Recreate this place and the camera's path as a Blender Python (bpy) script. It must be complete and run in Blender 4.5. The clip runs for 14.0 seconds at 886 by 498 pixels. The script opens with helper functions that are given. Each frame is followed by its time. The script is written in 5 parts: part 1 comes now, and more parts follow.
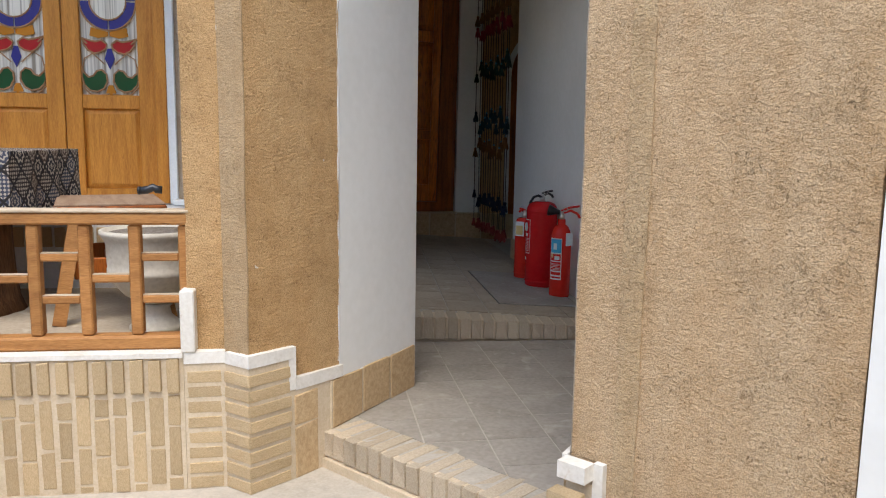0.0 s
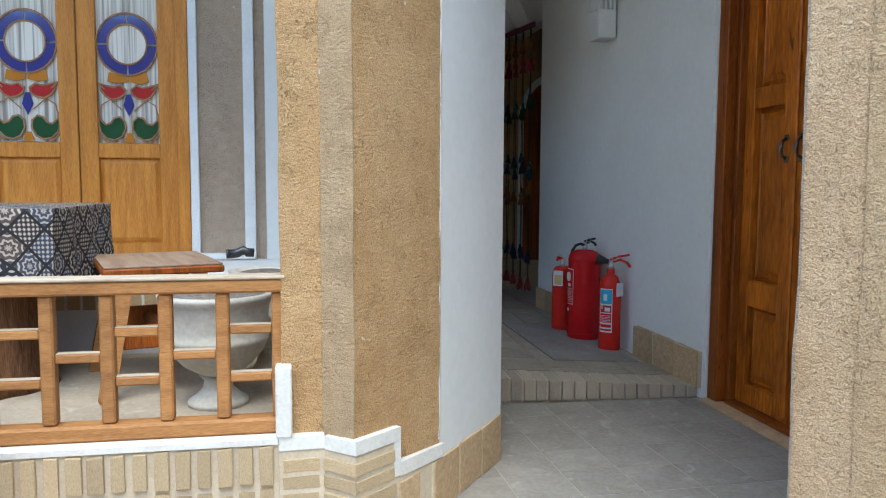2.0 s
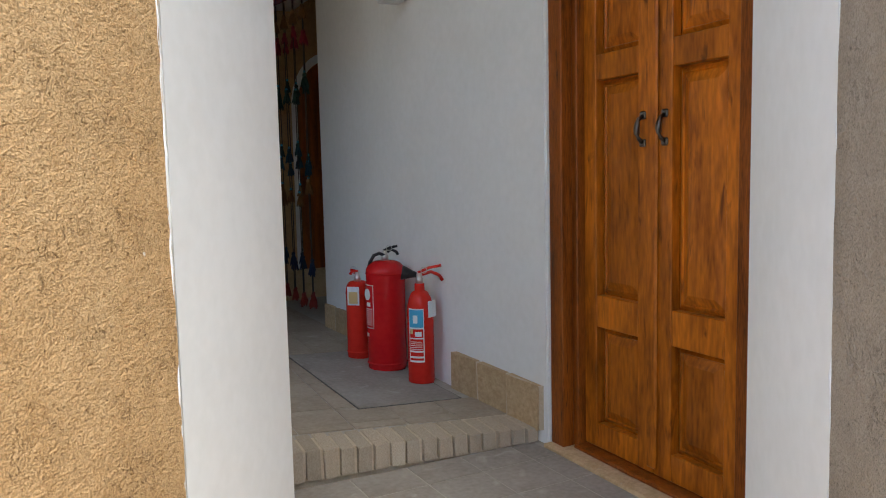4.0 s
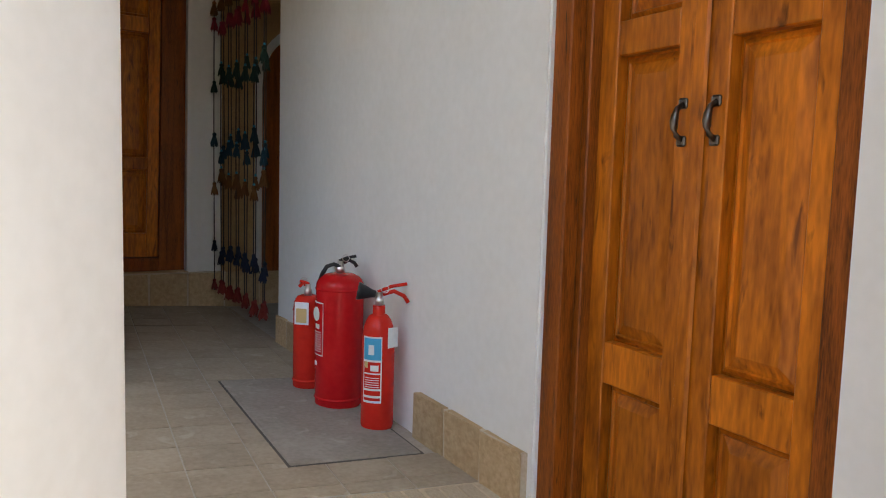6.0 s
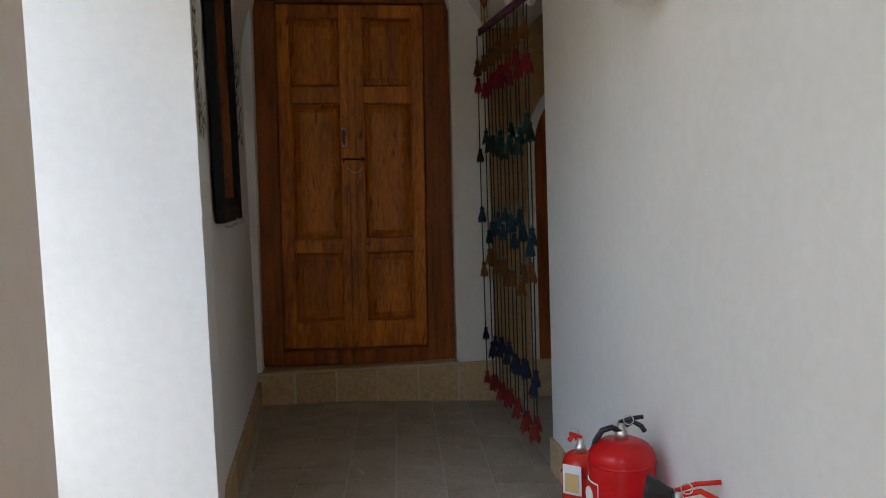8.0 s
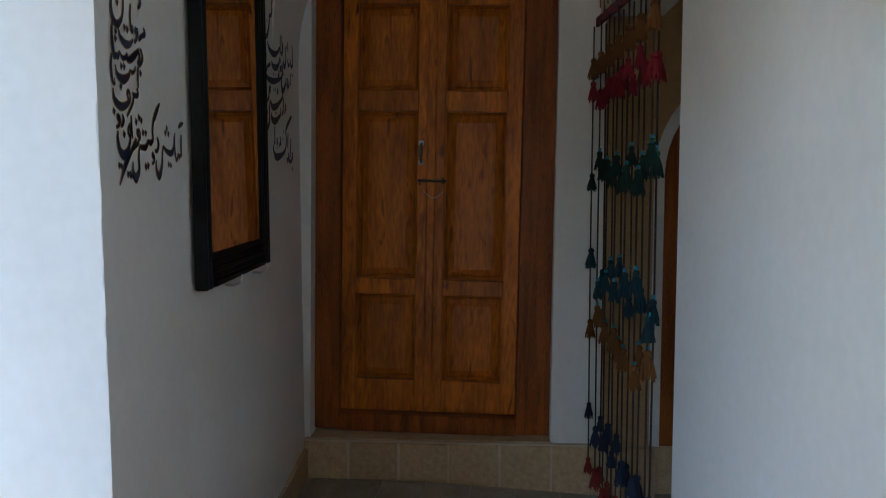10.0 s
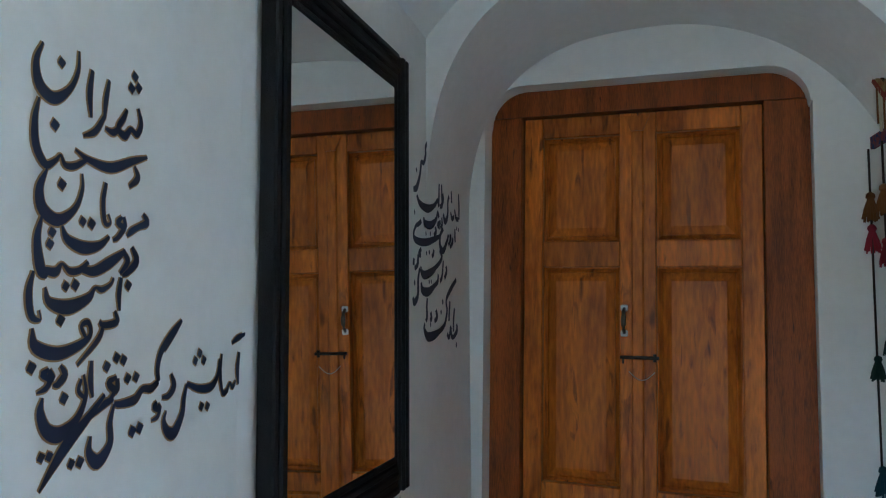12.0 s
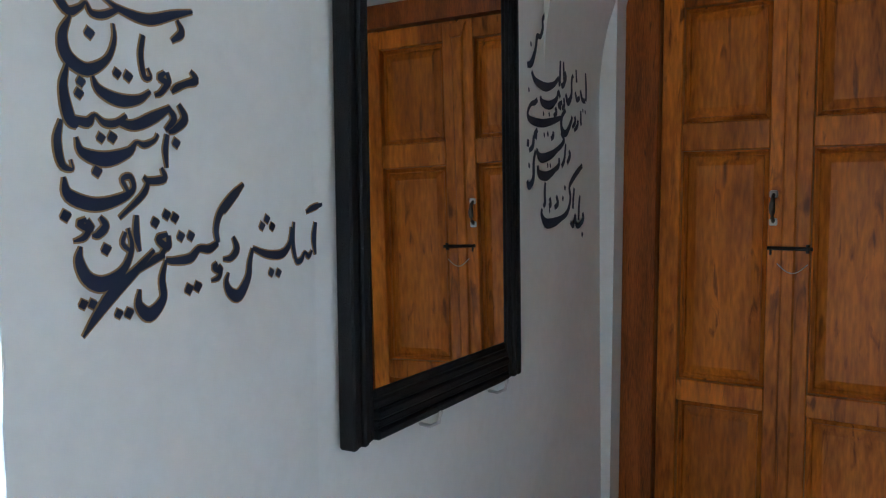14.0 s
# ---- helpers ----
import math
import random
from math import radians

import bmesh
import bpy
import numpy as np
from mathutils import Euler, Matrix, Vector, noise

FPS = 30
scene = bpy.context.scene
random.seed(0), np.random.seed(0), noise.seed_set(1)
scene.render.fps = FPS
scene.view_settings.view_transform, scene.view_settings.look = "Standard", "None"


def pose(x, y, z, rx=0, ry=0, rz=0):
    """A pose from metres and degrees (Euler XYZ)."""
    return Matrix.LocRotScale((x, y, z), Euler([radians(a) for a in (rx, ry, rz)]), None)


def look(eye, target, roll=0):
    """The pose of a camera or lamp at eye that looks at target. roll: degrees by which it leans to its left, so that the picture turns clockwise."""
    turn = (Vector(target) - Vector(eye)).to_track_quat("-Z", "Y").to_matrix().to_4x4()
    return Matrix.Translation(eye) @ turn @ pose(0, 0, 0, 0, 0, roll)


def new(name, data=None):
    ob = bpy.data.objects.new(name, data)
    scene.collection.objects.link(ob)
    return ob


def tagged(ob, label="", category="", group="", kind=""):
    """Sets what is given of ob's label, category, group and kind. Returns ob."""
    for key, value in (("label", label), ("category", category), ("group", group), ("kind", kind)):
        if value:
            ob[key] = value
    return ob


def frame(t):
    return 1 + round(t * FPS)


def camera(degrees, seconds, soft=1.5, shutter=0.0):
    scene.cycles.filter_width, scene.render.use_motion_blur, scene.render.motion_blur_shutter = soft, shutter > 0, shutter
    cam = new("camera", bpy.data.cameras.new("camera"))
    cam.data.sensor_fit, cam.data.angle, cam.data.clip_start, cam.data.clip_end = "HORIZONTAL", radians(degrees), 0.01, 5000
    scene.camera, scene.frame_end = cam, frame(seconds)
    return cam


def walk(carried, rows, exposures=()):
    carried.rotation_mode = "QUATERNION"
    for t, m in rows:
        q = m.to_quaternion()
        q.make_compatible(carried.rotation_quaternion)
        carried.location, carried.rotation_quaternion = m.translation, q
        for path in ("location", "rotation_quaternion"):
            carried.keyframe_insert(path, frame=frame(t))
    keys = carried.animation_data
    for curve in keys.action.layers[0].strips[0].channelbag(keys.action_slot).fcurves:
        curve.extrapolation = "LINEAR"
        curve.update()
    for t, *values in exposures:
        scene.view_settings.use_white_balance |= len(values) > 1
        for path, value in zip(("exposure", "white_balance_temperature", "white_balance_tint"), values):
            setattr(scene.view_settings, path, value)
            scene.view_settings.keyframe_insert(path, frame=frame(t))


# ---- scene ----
cam = camera(60.1, 14.0, 1.1)
PATH = [
    (0, (0.452, 0.271, 0.836), (0.711, 2.234, 0.556), 0.9),
    (0.5, (0.303, 0.236, 0.84), (0.48, 2.21, 0.573), -0.3),
    (1, (0.199, 0.264, 0.846), (0.43, 2.237, 0.612), 1.0),
    (1.5, (0.121, 0.386, 0.848), (0.365, 2.361, 0.648), 1.2),
    (2, (0.058, 0.576, 0.864), (0.408, 2.537, 0.692), 0.3),
    (2.5, (0.057, 0.79, 0.865), (0.619, 2.701, 0.68), -1.4),
    (2.6, (0.036, 0.855, 0.838), (0.69, 2.739, 0.685), -0.9),
    (2.7, (0.033, 0.908, 0.84), (0.755, 2.768, 0.705), -0.2),
    (3, (0.071, 1.043, 0.884), (0.994, 2.806, 0.681), -1.2),
    (3.5, (0.179, 1.282, 0.875), (1.142, 3.023, 0.675), -1.2),
    (4, (0.276, 1.463, 0.88), (1.172, 3.241, 0.686), -1.3),
    (6.3, (0.699, 2.163, 0.875), (1.62, 3.927, 0.679), 2.1),
    (6.5, (0.747, 2.266, 0.91), (1.607, 4.06, 0.705), 2.3),
    (7, (0.792, 2.408, 1.026), (1.43, 4.296, 0.852), -0.0),
    (7.5, (0.828, 2.501, 1.036), (1.268, 4.445, 0.877), -2.0),
    (7.7, (0.891, 2.612, 1.09), (1.206, 4.582, 0.943), -2.3),
    (10, (1.218, 3.723, 1.379), (1.08, 5.711, 1.213), -0.1),
    (10.5, (1.271, 3.911, 1.38), (0.802, 5.849, 1.222), -0.5),
    (11, (1.263, 4.165, 1.415), (0.785, 6.107, 1.365), -0.4),
    (11.5, (1.205, 4.396, 1.525), (0.729, 6.336, 1.633), -0.5),
    (12, (1.223, 4.502, 1.586), (0.527, 6.37, 1.735), -0.3),
    (12.5, (1.285, 4.549, 1.595), (0.217, 6.231, 1.763), 0.3),
    (13, (1.322, 4.568, 1.582), (0.186, 6.205, 1.754), 0.1),
    (13.5, (1.347, 4.581, 1.557), (0.196, 6.21, 1.702), -0.3),
    (14, (1.318, 4.653, 1.513), (0.232, 6.33, 1.431), -0.7),
]
EXPOSURES = [(0, 1.68, 6700, 8), (0.5, 1.68, 6700, 8), (1.5, 1.85, 6600, 8), (2, 1.85, 5800, 0), (2.5, 1.98, 6350, 4), (3, 2.08, 6250, 6), (3.5, 2.15, 6000, 3), (4, 2.25, 6700, 6), (6.5, 2.75, 7250, 8), (7, 2.72, 6850, 7), (7.5, 2.78, 7000, 6), (10, 2.92, 5900, 1), (10.5, 3.08, 5350, -2), (11, 3.75, 5650, 2), (11.5, 4.15, 5300, 3), (12, 4.05, 5050, -6), (12.5, 3.82, 4950, -6), (13.5, 3.82, 4950, -5), (14, 4.22, 5350, -1)]
walk(cam, [(t, look(eye, target, roll)) for t, eye, target, roll in PATH], EXPOSURES)

# ---- world ----
world = bpy.data.worlds.new("sky")
scene.world = world
world.use_nodes = True
wn = world.node_tree
sky = wn.nodes.new("ShaderNodeTexSky")
sky.sky_type, sky.sun_disc = "NISHITA", False
sky.sun_elevation, sky.sun_rotation = radians(64), radians(187)
wn.links.new(sky.outputs[0], wn.nodes["Background"].inputs[0])
wn.nodes["Background"].inputs[1].default_value = 0.15
sun = new("sun", bpy.data.lights.new("sun", "SUN"))
sun.data.energy, sun.data.angle, sun.data.color = 0.85, radians(40), (1, 0.94, 0.85)
sun.matrix_world = look((0, 0, 0), (0.06, 0.484, -1.0))


# ---- materials ----
def mat(name, c1, c2, rough=0.8, scale=6.0, fine=120.0, bump=0.1, metal=0.0, stretch=(1, 1, 1), vary=0.0, dirt=None, dirt_at=0.62, bump_scale=None, sharp=(0.35, 0.65), dirt_scale=None):
    """Two colours mixed by coarse and fine noise, optional stains, a fine relief and a shade for each piece."""
    m = bpy.data.materials.new(name)
    m.use_nodes = True
    n, l = m.node_tree.nodes, m.node_tree.links
    b = n["Principled BSDF"]
    b.inputs["Roughness"].default_value, b.inputs["Metallic"].default_value, b.inputs["Specular IOR Level"].default_value = rough, metal, 0.25
    tc, mp = n.new("ShaderNodeTexCoord"), n.new("ShaderNodeMapping")
    mp.inputs["Scale"].default_value = stretch
    info = n.new("ShaderNodeObjectInfo")
    shift = n.new("ShaderNodeVectorMath")
    shift.operation = "MULTIPLY_ADD"
    shift.inputs[0].default_value = (17, 31, 53)
    l.new(info.outputs["Random"], shift.inputs[1])
    l.new(tc.outputs["Object"], shift.inputs[2])
    l.new(shift.outputs[0], mp.inputs[0])

    def nz(s, detail=4.0, distort=0.0):
        t = n.new("ShaderNodeTexNoise")
        t.inputs["Scale"].default_value, t.inputs["Detail"].default_value, t.inputs["Distortion"].default_value = s, detail, distort
        l.new(mp.outputs[0], t.inputs["Vector"])
        return t

    coarse, grain = nz(scale, 5, 0.4), nz(fine, 2)
    add = n.new("ShaderNodeMath")
    add.operation = "MULTIPLY_ADD"
    add.inputs[1].default_value = 0.45
    l.new(grain.outputs[0], add.inputs[0])
    half = n.new("ShaderNodeMath")
    half.operation = "MULTIPLY"
    half.inputs[1].default_value = 0.6
    l.new(coarse.outputs[0], half.inputs[0])
    l.new(half.outputs[0], add.inputs[2])
    ramp = n.new("ShaderNodeValToRGB")
    ramp.color_ramp.elements[0].position, ramp.color_ramp.elements[0].color = sharp[0], (*c1, 1)
    ramp.color_ramp.elements[1].position, ramp.color_ramp.elements[1].color = sharp[1], (*c2, 1)
    l.new(add.outputs[0], ramp.inputs[0])
    col = ramp.outputs[0]
    if dirt:
        spots = nz(dirt_scale or scale * 3.1, 6, 0.8)
        lim = n.new("ShaderNodeValToRGB")
        lim.color_ramp.elements[0].position, lim.color_ramp.elements[1].position = dirt_at, dirt_at + 0.12
        l.new(spots.outputs[0], lim.inputs[0])
        mix = n.new("ShaderNodeMixRGB")
        mix.inputs[2].default_value = (*dirt, 1)
        l.new(lim.outputs[0], mix.inputs[0])
        l.new(col, mix.inputs[1])
        col = mix.outputs[0]
    if vary:
        hsv, mr = n.new("ShaderNodeHueSaturation"), n.new("ShaderNodeMapRange")
        mr.inputs[3].default_value, mr.inputs[4].default_value = 1 - vary, 1 + vary
        l.new(info.outputs["Random"], mr.inputs[0])
        l.new(mr.outputs[0], hsv.inputs["Value"])
        l.new(col, hsv.inputs["Color"])
        col = hsv.outputs[0]
    l.new(col, b.inputs["Base Color"])
    if bump:
        bp = n.new("ShaderNodeBump")
        bp.inputs["Strength"].default_value, bp.inputs["Distance"].default_value = min(1, bump * 4), 0.012 * bump * 4
        height = add
        if bump_scale:
            height, low, high = n.new("ShaderNodeMath"), nz(bump_scale * 0.35, 3), nz(bump_scale * 2.2, 6)
            height.operation = "MULTIPLY_ADD"
            height.inputs[1].default_value = 0.7
            l.new(low.outputs[0], height.inputs[0])
            l.new(high.outputs[0], height.inputs[2])
        l.new(height.outputs[0], bp.inputs["Height"])
        l.new(bp.outputs[0], b.inputs["Normal"])
    return m


def straw_plaster(name, c1, c2, straw, pit):
    """Mud and straw plaster: blotchy clay with a sandy grain, short wandering cracks, pits and a few pale flecks."""
    m = mat(name, c1, c2, 0.95, 2.2, 26, 0)
    n, l = m.node_tree.nodes, m.node_tree.links
    bs, ramp = n["Principled BSDF"], next(k for k in n if k.type == "VALTORGB")
    tc = n.new("ShaderNodeTexCoord")

    def nz(sc, detail, distort=0.0, squeeze=(1, 1, 1)):
        mp, t = n.new("ShaderNodeMapping"), n.new("ShaderNodeTexNoise")
        mp.inputs["Scale"].default_value = squeeze
        t.inputs["Scale"].default_value, t.inputs["Detail"].default_value, t.inputs["Distortion"].default_value = sc, detail, distort
        l.new(tc.outputs["Object"], mp.inputs[0])
        l.new(mp.outputs[0], t.inputs["Vector"])
        return t.outputs[0]

    def span(v, lo, hi, a, b):
        r = n.new("ShaderNodeMapRange")
        for i, q in enumerate((lo, hi, a, b)):
            r.inputs[i + 1].default_value = q
        l.new(v, r.inputs[0])
        return r.outputs[0]

    def calc(op, a, b):
        k = n.new("ShaderNodeMath")
        k.operation = op
        for i, q in enumerate((a, b)):
            if isinstance(q, (int, float)):
                k.inputs[i].default_value = q
            else:
                l.new(q, k.inputs[i])
        return k.outputs[0]

    def over(col, fac, c):
        k = n.new("ShaderNodeMixRGB")
        k.inputs[2].default_value = (*c, 1)
        l.new(fac, k.inputs[0])
        l.new(col, k.inputs[1])
        return k.outputs[0]

    grain, lumps = nz(330, 4), nz(75, 4, 0.6, (1, 1, 1.5))
    worm = span(calc("ABSOLUTE", calc("SUBTRACT", nz(48, 5, 1.4, (1, 1, 0.75)), 0.5), 0), 0.0, 0.013, 1, 0)
    worm = calc("MULTIPLY", worm, span(nz(11, 3), 0.52, 0.60, 0, 1))
    pits = span(nz(150, 3, 0.3), 0.37, 0.29, 0, 1)
    straws = span(nz(120, 1.5, 0.2, (1, 1, 3.2)), 0.70, 0.76, 0, 0.6)
    flecks = span(nz(38, 2, 0.5, (1, 1, 0.5)), 0.765, 0.79, 0, 0.9)
    streak = span(nz(9, 3, 0.2, (1, 1, 0.1)), 0.40, 0.66, 0, 0.28)
    col = over(ramp.outputs[0], streak, straw)
    col = over(col, span(grain, 0.54, 0.42, 0, 0.45), pit)
    col = over(col, straws, straw)
    col = over(col, calc("MULTIPLY", worm, 0.75), pit)
    col = over(col, calc("MULTIPLY", pits, 0.6), pit)
    col = over(col, flecks, (0.66, 0.60, 0.50))
    l.new(col, bs.inputs["Base Color"])
    h = calc("ADD", calc("MULTIPLY", grain, 0.55), calc("MULTIPLY", lumps, 1.1))
    h = calc("SUBTRACT", calc("SUBTRACT", h, calc("MULTIPLY", worm, 0.45)), calc("MULTIPLY", pits, 0.3))
    bp = n.new("ShaderNodeBump")
    bp.inputs["Strength"].default_value, bp.inputs["Distance"].default_value = 1.0, 0.0062
    l.new(h, bp.inputs["Height"])
    l.new(bp.outputs[0], bs.inputs["Normal"])
    return m


def plain(name, c, rough=0.5, metal=0.0, coat=0.0):
    m = bpy.data.materials.new(name)
    m.use_nodes = True
    b = m.node_tree.nodes["Principled BSDF"]
    b.inputs["Base Color"].default_value, b.inputs["Roughness"].default_value, b.inputs["Metallic"].default_value = (*c, 1), rough, metal
    b.inputs["Coat Weight"].default_value = coat
    return m


MUD = straw_plaster("mud_plaster", (0.48, 0.285, 0.122), (0.62, 0.395, 0.190), (0.58, 0.42, 0.23), (0.20, 0.105, 0.04))
MUDPALE = straw_plaster("pale_mud_plaster", (0.46, 0.30, 0.158), (0.59, 0.415, 0.245), (0.62, 0.50, 0.34), (0.22, 0.14, 0.07))
CEMENT = straw_plaster("cement_patch", (0.43, 0.29, 0.155), (0.55, 0.395, 0.225), (0.53, 0.43, 0.30), (0.24, 0.165, 0.095))
WARMGREY = straw_plaster("weathered_grey_plaster", (0.45, 0.34, 0.235), (0.56, 0.44, 0.32), (0.50, 0.42, 0.33), (0.25, 0.185, 0.13))
GREY = straw_plaster("grey_plaster", (0.34, 0.275, 0.205), (0.43, 0.355, 0.27), (0.48, 0.41, 0.33), (0.24, 0.19, 0.14))
WHITE = mat("white_plaster", (0.785, 0.775, 0.725), (0.84, 0.83, 0.785), 0.75, 2.5, 30, 0.02, bump_scale=9)
TRIM = mat("white_trim_paint", (0.72, 0.72, 0.7), (0.82, 0.82, 0.8), 0.6, 9, 80, 0.05)
BRICK = mat("yellow_brick", (0.46, 0.33, 0.175), (0.63, 0.475, 0.29), 0.9, 14, 130, 0.16, vary=0.15, dirt=(0.62, 0.5, 0.34), dirt_at=0.64)
CAPPAINT = mat("dusty_white_paint", (0.62, 0.58, 0.51), (0.75, 0.72, 0.66), 0.75, 11, 90, 0.08, dirt=(0.56, 0.48, 0.37), dirt_at=0.66)
MORTAR = mat("lime_mortar", (0.51, 0.405, 0.275), (0.63, 0.52, 0.375), 0.95, 20, 150, 0.12)
STONE = mat("tan_skirting_tile", (0.40, 0.265, 0.132), (0.58, 0.42, 0.245), 0.85, 10, 90, 0.08, vary=0.14, dirt=(0.50, 0.41, 0.29), dirt_at=0.64)
TILE = mat("dusty_floor_tile", (0.275, 0.242, 0.20), (0.37, 0.33, 0.28), 0.85, 4, 60, 0.06, vary=0.035, dirt=(0.42, 0.38, 0.325), dirt_at=0.60)
WARMTILE = mat("tan_floor_tile", (0.31, 0.25, 0.18), (0.42, 0.345, 0.255), 0.85, 4, 60, 0.06, vary=0.04, dirt=(0.46, 0.39, 0.30), dirt_at=0.60)
STEPBRICK = mat("worn_step_brick", (0.37, 0.295, 0.205), (0.54, 0.45, 0.33), 0.9, 14, 120, 0.1, vary=0.14, dirt=(0.50, 0.44, 0.36), dirt_at=0.6)
GROUT = mat("floor_grout", (0.38, 0.34, 0.28), (0.48, 0.43, 0.36), 0.95, 20, 90, 0.06)
WOOD = mat("varnished_wood", (0.16, 0.036, 0.004), (0.70, 0.205, 0.016), 0.34, 2.0, 16, 0.04, stretch=(5, 5, 0.9), vary=0.16, sharp=(0.30, 0.68), dirt=(0.16, 0.042, 0.006), dirt_at=0.60)
DARKWOOD = mat("dark_varnished_wood", (0.095, 0.023, 0.004), (0.36, 0.095, 0.012), 0.45, 3, 40, 0.06, stretch=(9, 9, 0.8), vary=0.1, dirt=(0.06, 0.02, 0.006), dirt_at=0.62)
HONEY = mat("honey_wood", (0.40, 0.14, 0.019), (0.66, 0.285, 0.05), 0.45, 3, 40, 0.04, stretch=(9, 9, 0.8), vary=0.08, dirt=(0.30, 0.10, 0.02), dirt_at=0.66)
OLDWOOD = mat("weathered_wood", (0.25, 0.105, 0.032), (0.47, 0.225, 0.075), 0.6, 3, 40, 0.08, stretch=(1.2, 9, 9), vary=0.14, dirt=(0.13, 0.06, 0.03), dirt_at=0.66)
PALEWOOD = mat("dusty_wood", (0.40, 0.30, 0.20), (0.58, 0.48, 0.36), 0.85, 6, 60, 0.06, stretch=(1.2, 9, 9))
RED = mat("red_enamel", (0.52, 0.008, 0.012), (0.60, 0.014, 0.016), 0.22, 5, 40, 0.0)
REDO = mat("orange_red_enamel", (0.60, 0.022, 0.014), (0.68, 0.03, 0.018), 0.25, 5, 40, 0.0)
BLACK = plain("black_plastic", (0.012, 0.012, 0.014), 0.4)
CARVED = mat("black_carved_wood", (0.003, 0.003, 0.0035), (0.008, 0.008, 0.009), 0.6, 30, 160, 0.12, bump_scale=140)
STEEL = plain("worn_steel", (0.62, 0.6, 0.56), 0.35, 1.0)
BRONZE = plain("dull_bronze", (0.16, 0.14, 0.12), 0.4, 1.0)
IRON = plain("dark_iron", (0.03, 0.028, 0.027), 0.55, 0.6)
MIRROR = plain("mirror_silver", (0.86, 0.88, 0.88), 0.015, 1.0)
INK = plain("navy_ink", (0.012, 0.02, 0.05), 0.6)
GOLD = plain("ochre_outline", (0.34, 0.20, 0.07), 0.6)
PAPER = mat("paper_tag", (0.70, 0.70, 0.68), (0.78, 0.78, 0.76), 0.6, 20, 100, 0)
LABELBLUE = plain("blue_label", (0.05, 0.36, 0.58), 0.4)
LABELTAN = plain("tan_label", (0.62, 0.42, 0.17), 0.5)
CERAMIC = mat("stone_urn", (0.45, 0.40, 0.32), (0.60, 0.55, 0.46), 0.55, 6, 60, 0.05, dirt=(0.48, 0.4, 0.3), dirt_at=0.62)
SOIL = mat("dry_soil", (0.10, 0.08, 0.06), (0.28, 0.24, 0.2), 1.0, 40, 160, 0.25)


# ---- geometry helpers ----
def mesh_ob(name, bm, material, parent=None, label="", smooth=False):
    me = bpy.data.meshes.new(name)
    bmesh.ops.recalc_face_normals(bm, faces=bm.faces)
    bm.to_mesh(me)
    bm.free()
    me.materials.append(material)
    if smooth:
        me.shade_smooth()
    ob = new(name, me)
    ob.parent = parent
    if label:
        ob["label"] = label
    return ob


def part(name, bm, material, parent, label="", smooth=False):
    return mesh_ob(name, bm, material, parent, label, smooth)


def thing(name, m, label, category, group="", kind=""):
    e = new(name)
    e.matrix_world = m
    return tagged(e, label, category, group, kind)


def box(x0, x1, y0, y1, z0, z1, bevel=0.0, bm=None, seg=1):
    bm = bm or bmesh.new()
    r = bmesh.ops.create_cube(bm, size=1.0)
    for v in r["verts"]:
        v.co = Vector(((x0 + x1) / 2 + v.co.x * (x1 - x0), (y0 + y1) / 2 + v.co.y * (y1 - y0), (z0 + z1) / 2 + v.co.z * (z1 - z0)))
    if bevel:
        es = list({e for v in r["verts"] for e in v.link_edges})
        bmesh.ops.bevel(bm, geom=es, offset=bevel, segments=seg, affect="EDGES")
    return bm


def prism(poly, z0, z1, bm=None, bevel=0.0):
    """An upright solid over a plan."""
    bm = bm or bmesh.new()
    lo = [bm.verts.new((x, y, z0)) for x, y in poly]
    hi = [bm.verts.new((x, y, z1)) for x, y in poly]
    k = len(poly)
    bm.faces.new(lo[::-1])
    bm.faces.new(hi)
    up = []
    for i in range(k):
        bm.faces.new((lo[i], lo[(i + 1) % k], hi[(i + 1) % k], hi[i]))
        up.append(bm.edges.get((lo[i], hi[i])))
    if bevel:
        bmesh.ops.bevel(bm, geom=up, offset=bevel, segments=3, affect="EDGES")
    return bm


def uneven(bm, amount, cuts=110, seed=0.0):
    """Cuts upright edges and pushes the points a little, for hand-laid plaster."""
    up = [e for e in bm.edges if abs(e.verts[0].co.z - e.verts[1].co.z) > 0.8]
    bmesh.ops.subdivide_edges(bm, edges=up, cuts=cuts, use_grid_fill=True)
    for v in bm.verts:
        for sc, k in ((4, 0.8), (14, 0.3)):
            o = noise.noise_vector((v.co + Vector((seed, seed, seed))) * sc)
            v.co.x += o.x * amount * k
            v.co.y += o.y * amount * k
    return bm


def slab_xz(poly, y0, y1, bm=None):
    """A solid drawn in elevation (x, z), from y0 to y1."""
    bm = bm or bmesh.new()
    a = [bm.verts.new((x, y0, z)) for x, z in poly]
    b = [bm.verts.new((x, y1, z)) for x, z in poly]
    k = len(poly)
    bm.faces.new(a)
    bm.faces.new(b[::-1])
    for i in range(k):
        bm.faces.new((a[(i + 1) % k], a[i], b[i], b[(i + 1) % k]))
    return bm


def lathe(profile, seg=24, bm=None, at=(0, 0, 0)):
    """A turned body from pairs of radius and height."""
    bm = bm or bmesh.new()
    rings = [[bm.verts.new((at[0] + r * math.cos(2 * math.pi * i / seg), at[1] + r * math.sin(2 * math.pi * i / seg), at[2] + z)) for i in range(seg)] for r, z in profile]
    for a, b in zip(rings, rings[1:]):
        for i in range(seg):
            bm.faces.new((a[i], a[(i + 1) % seg], b[(i + 1) % seg], b[i]))
    bm.faces.new(rings[0][::-1])
    bm.faces.new(rings[-1])
    return bm


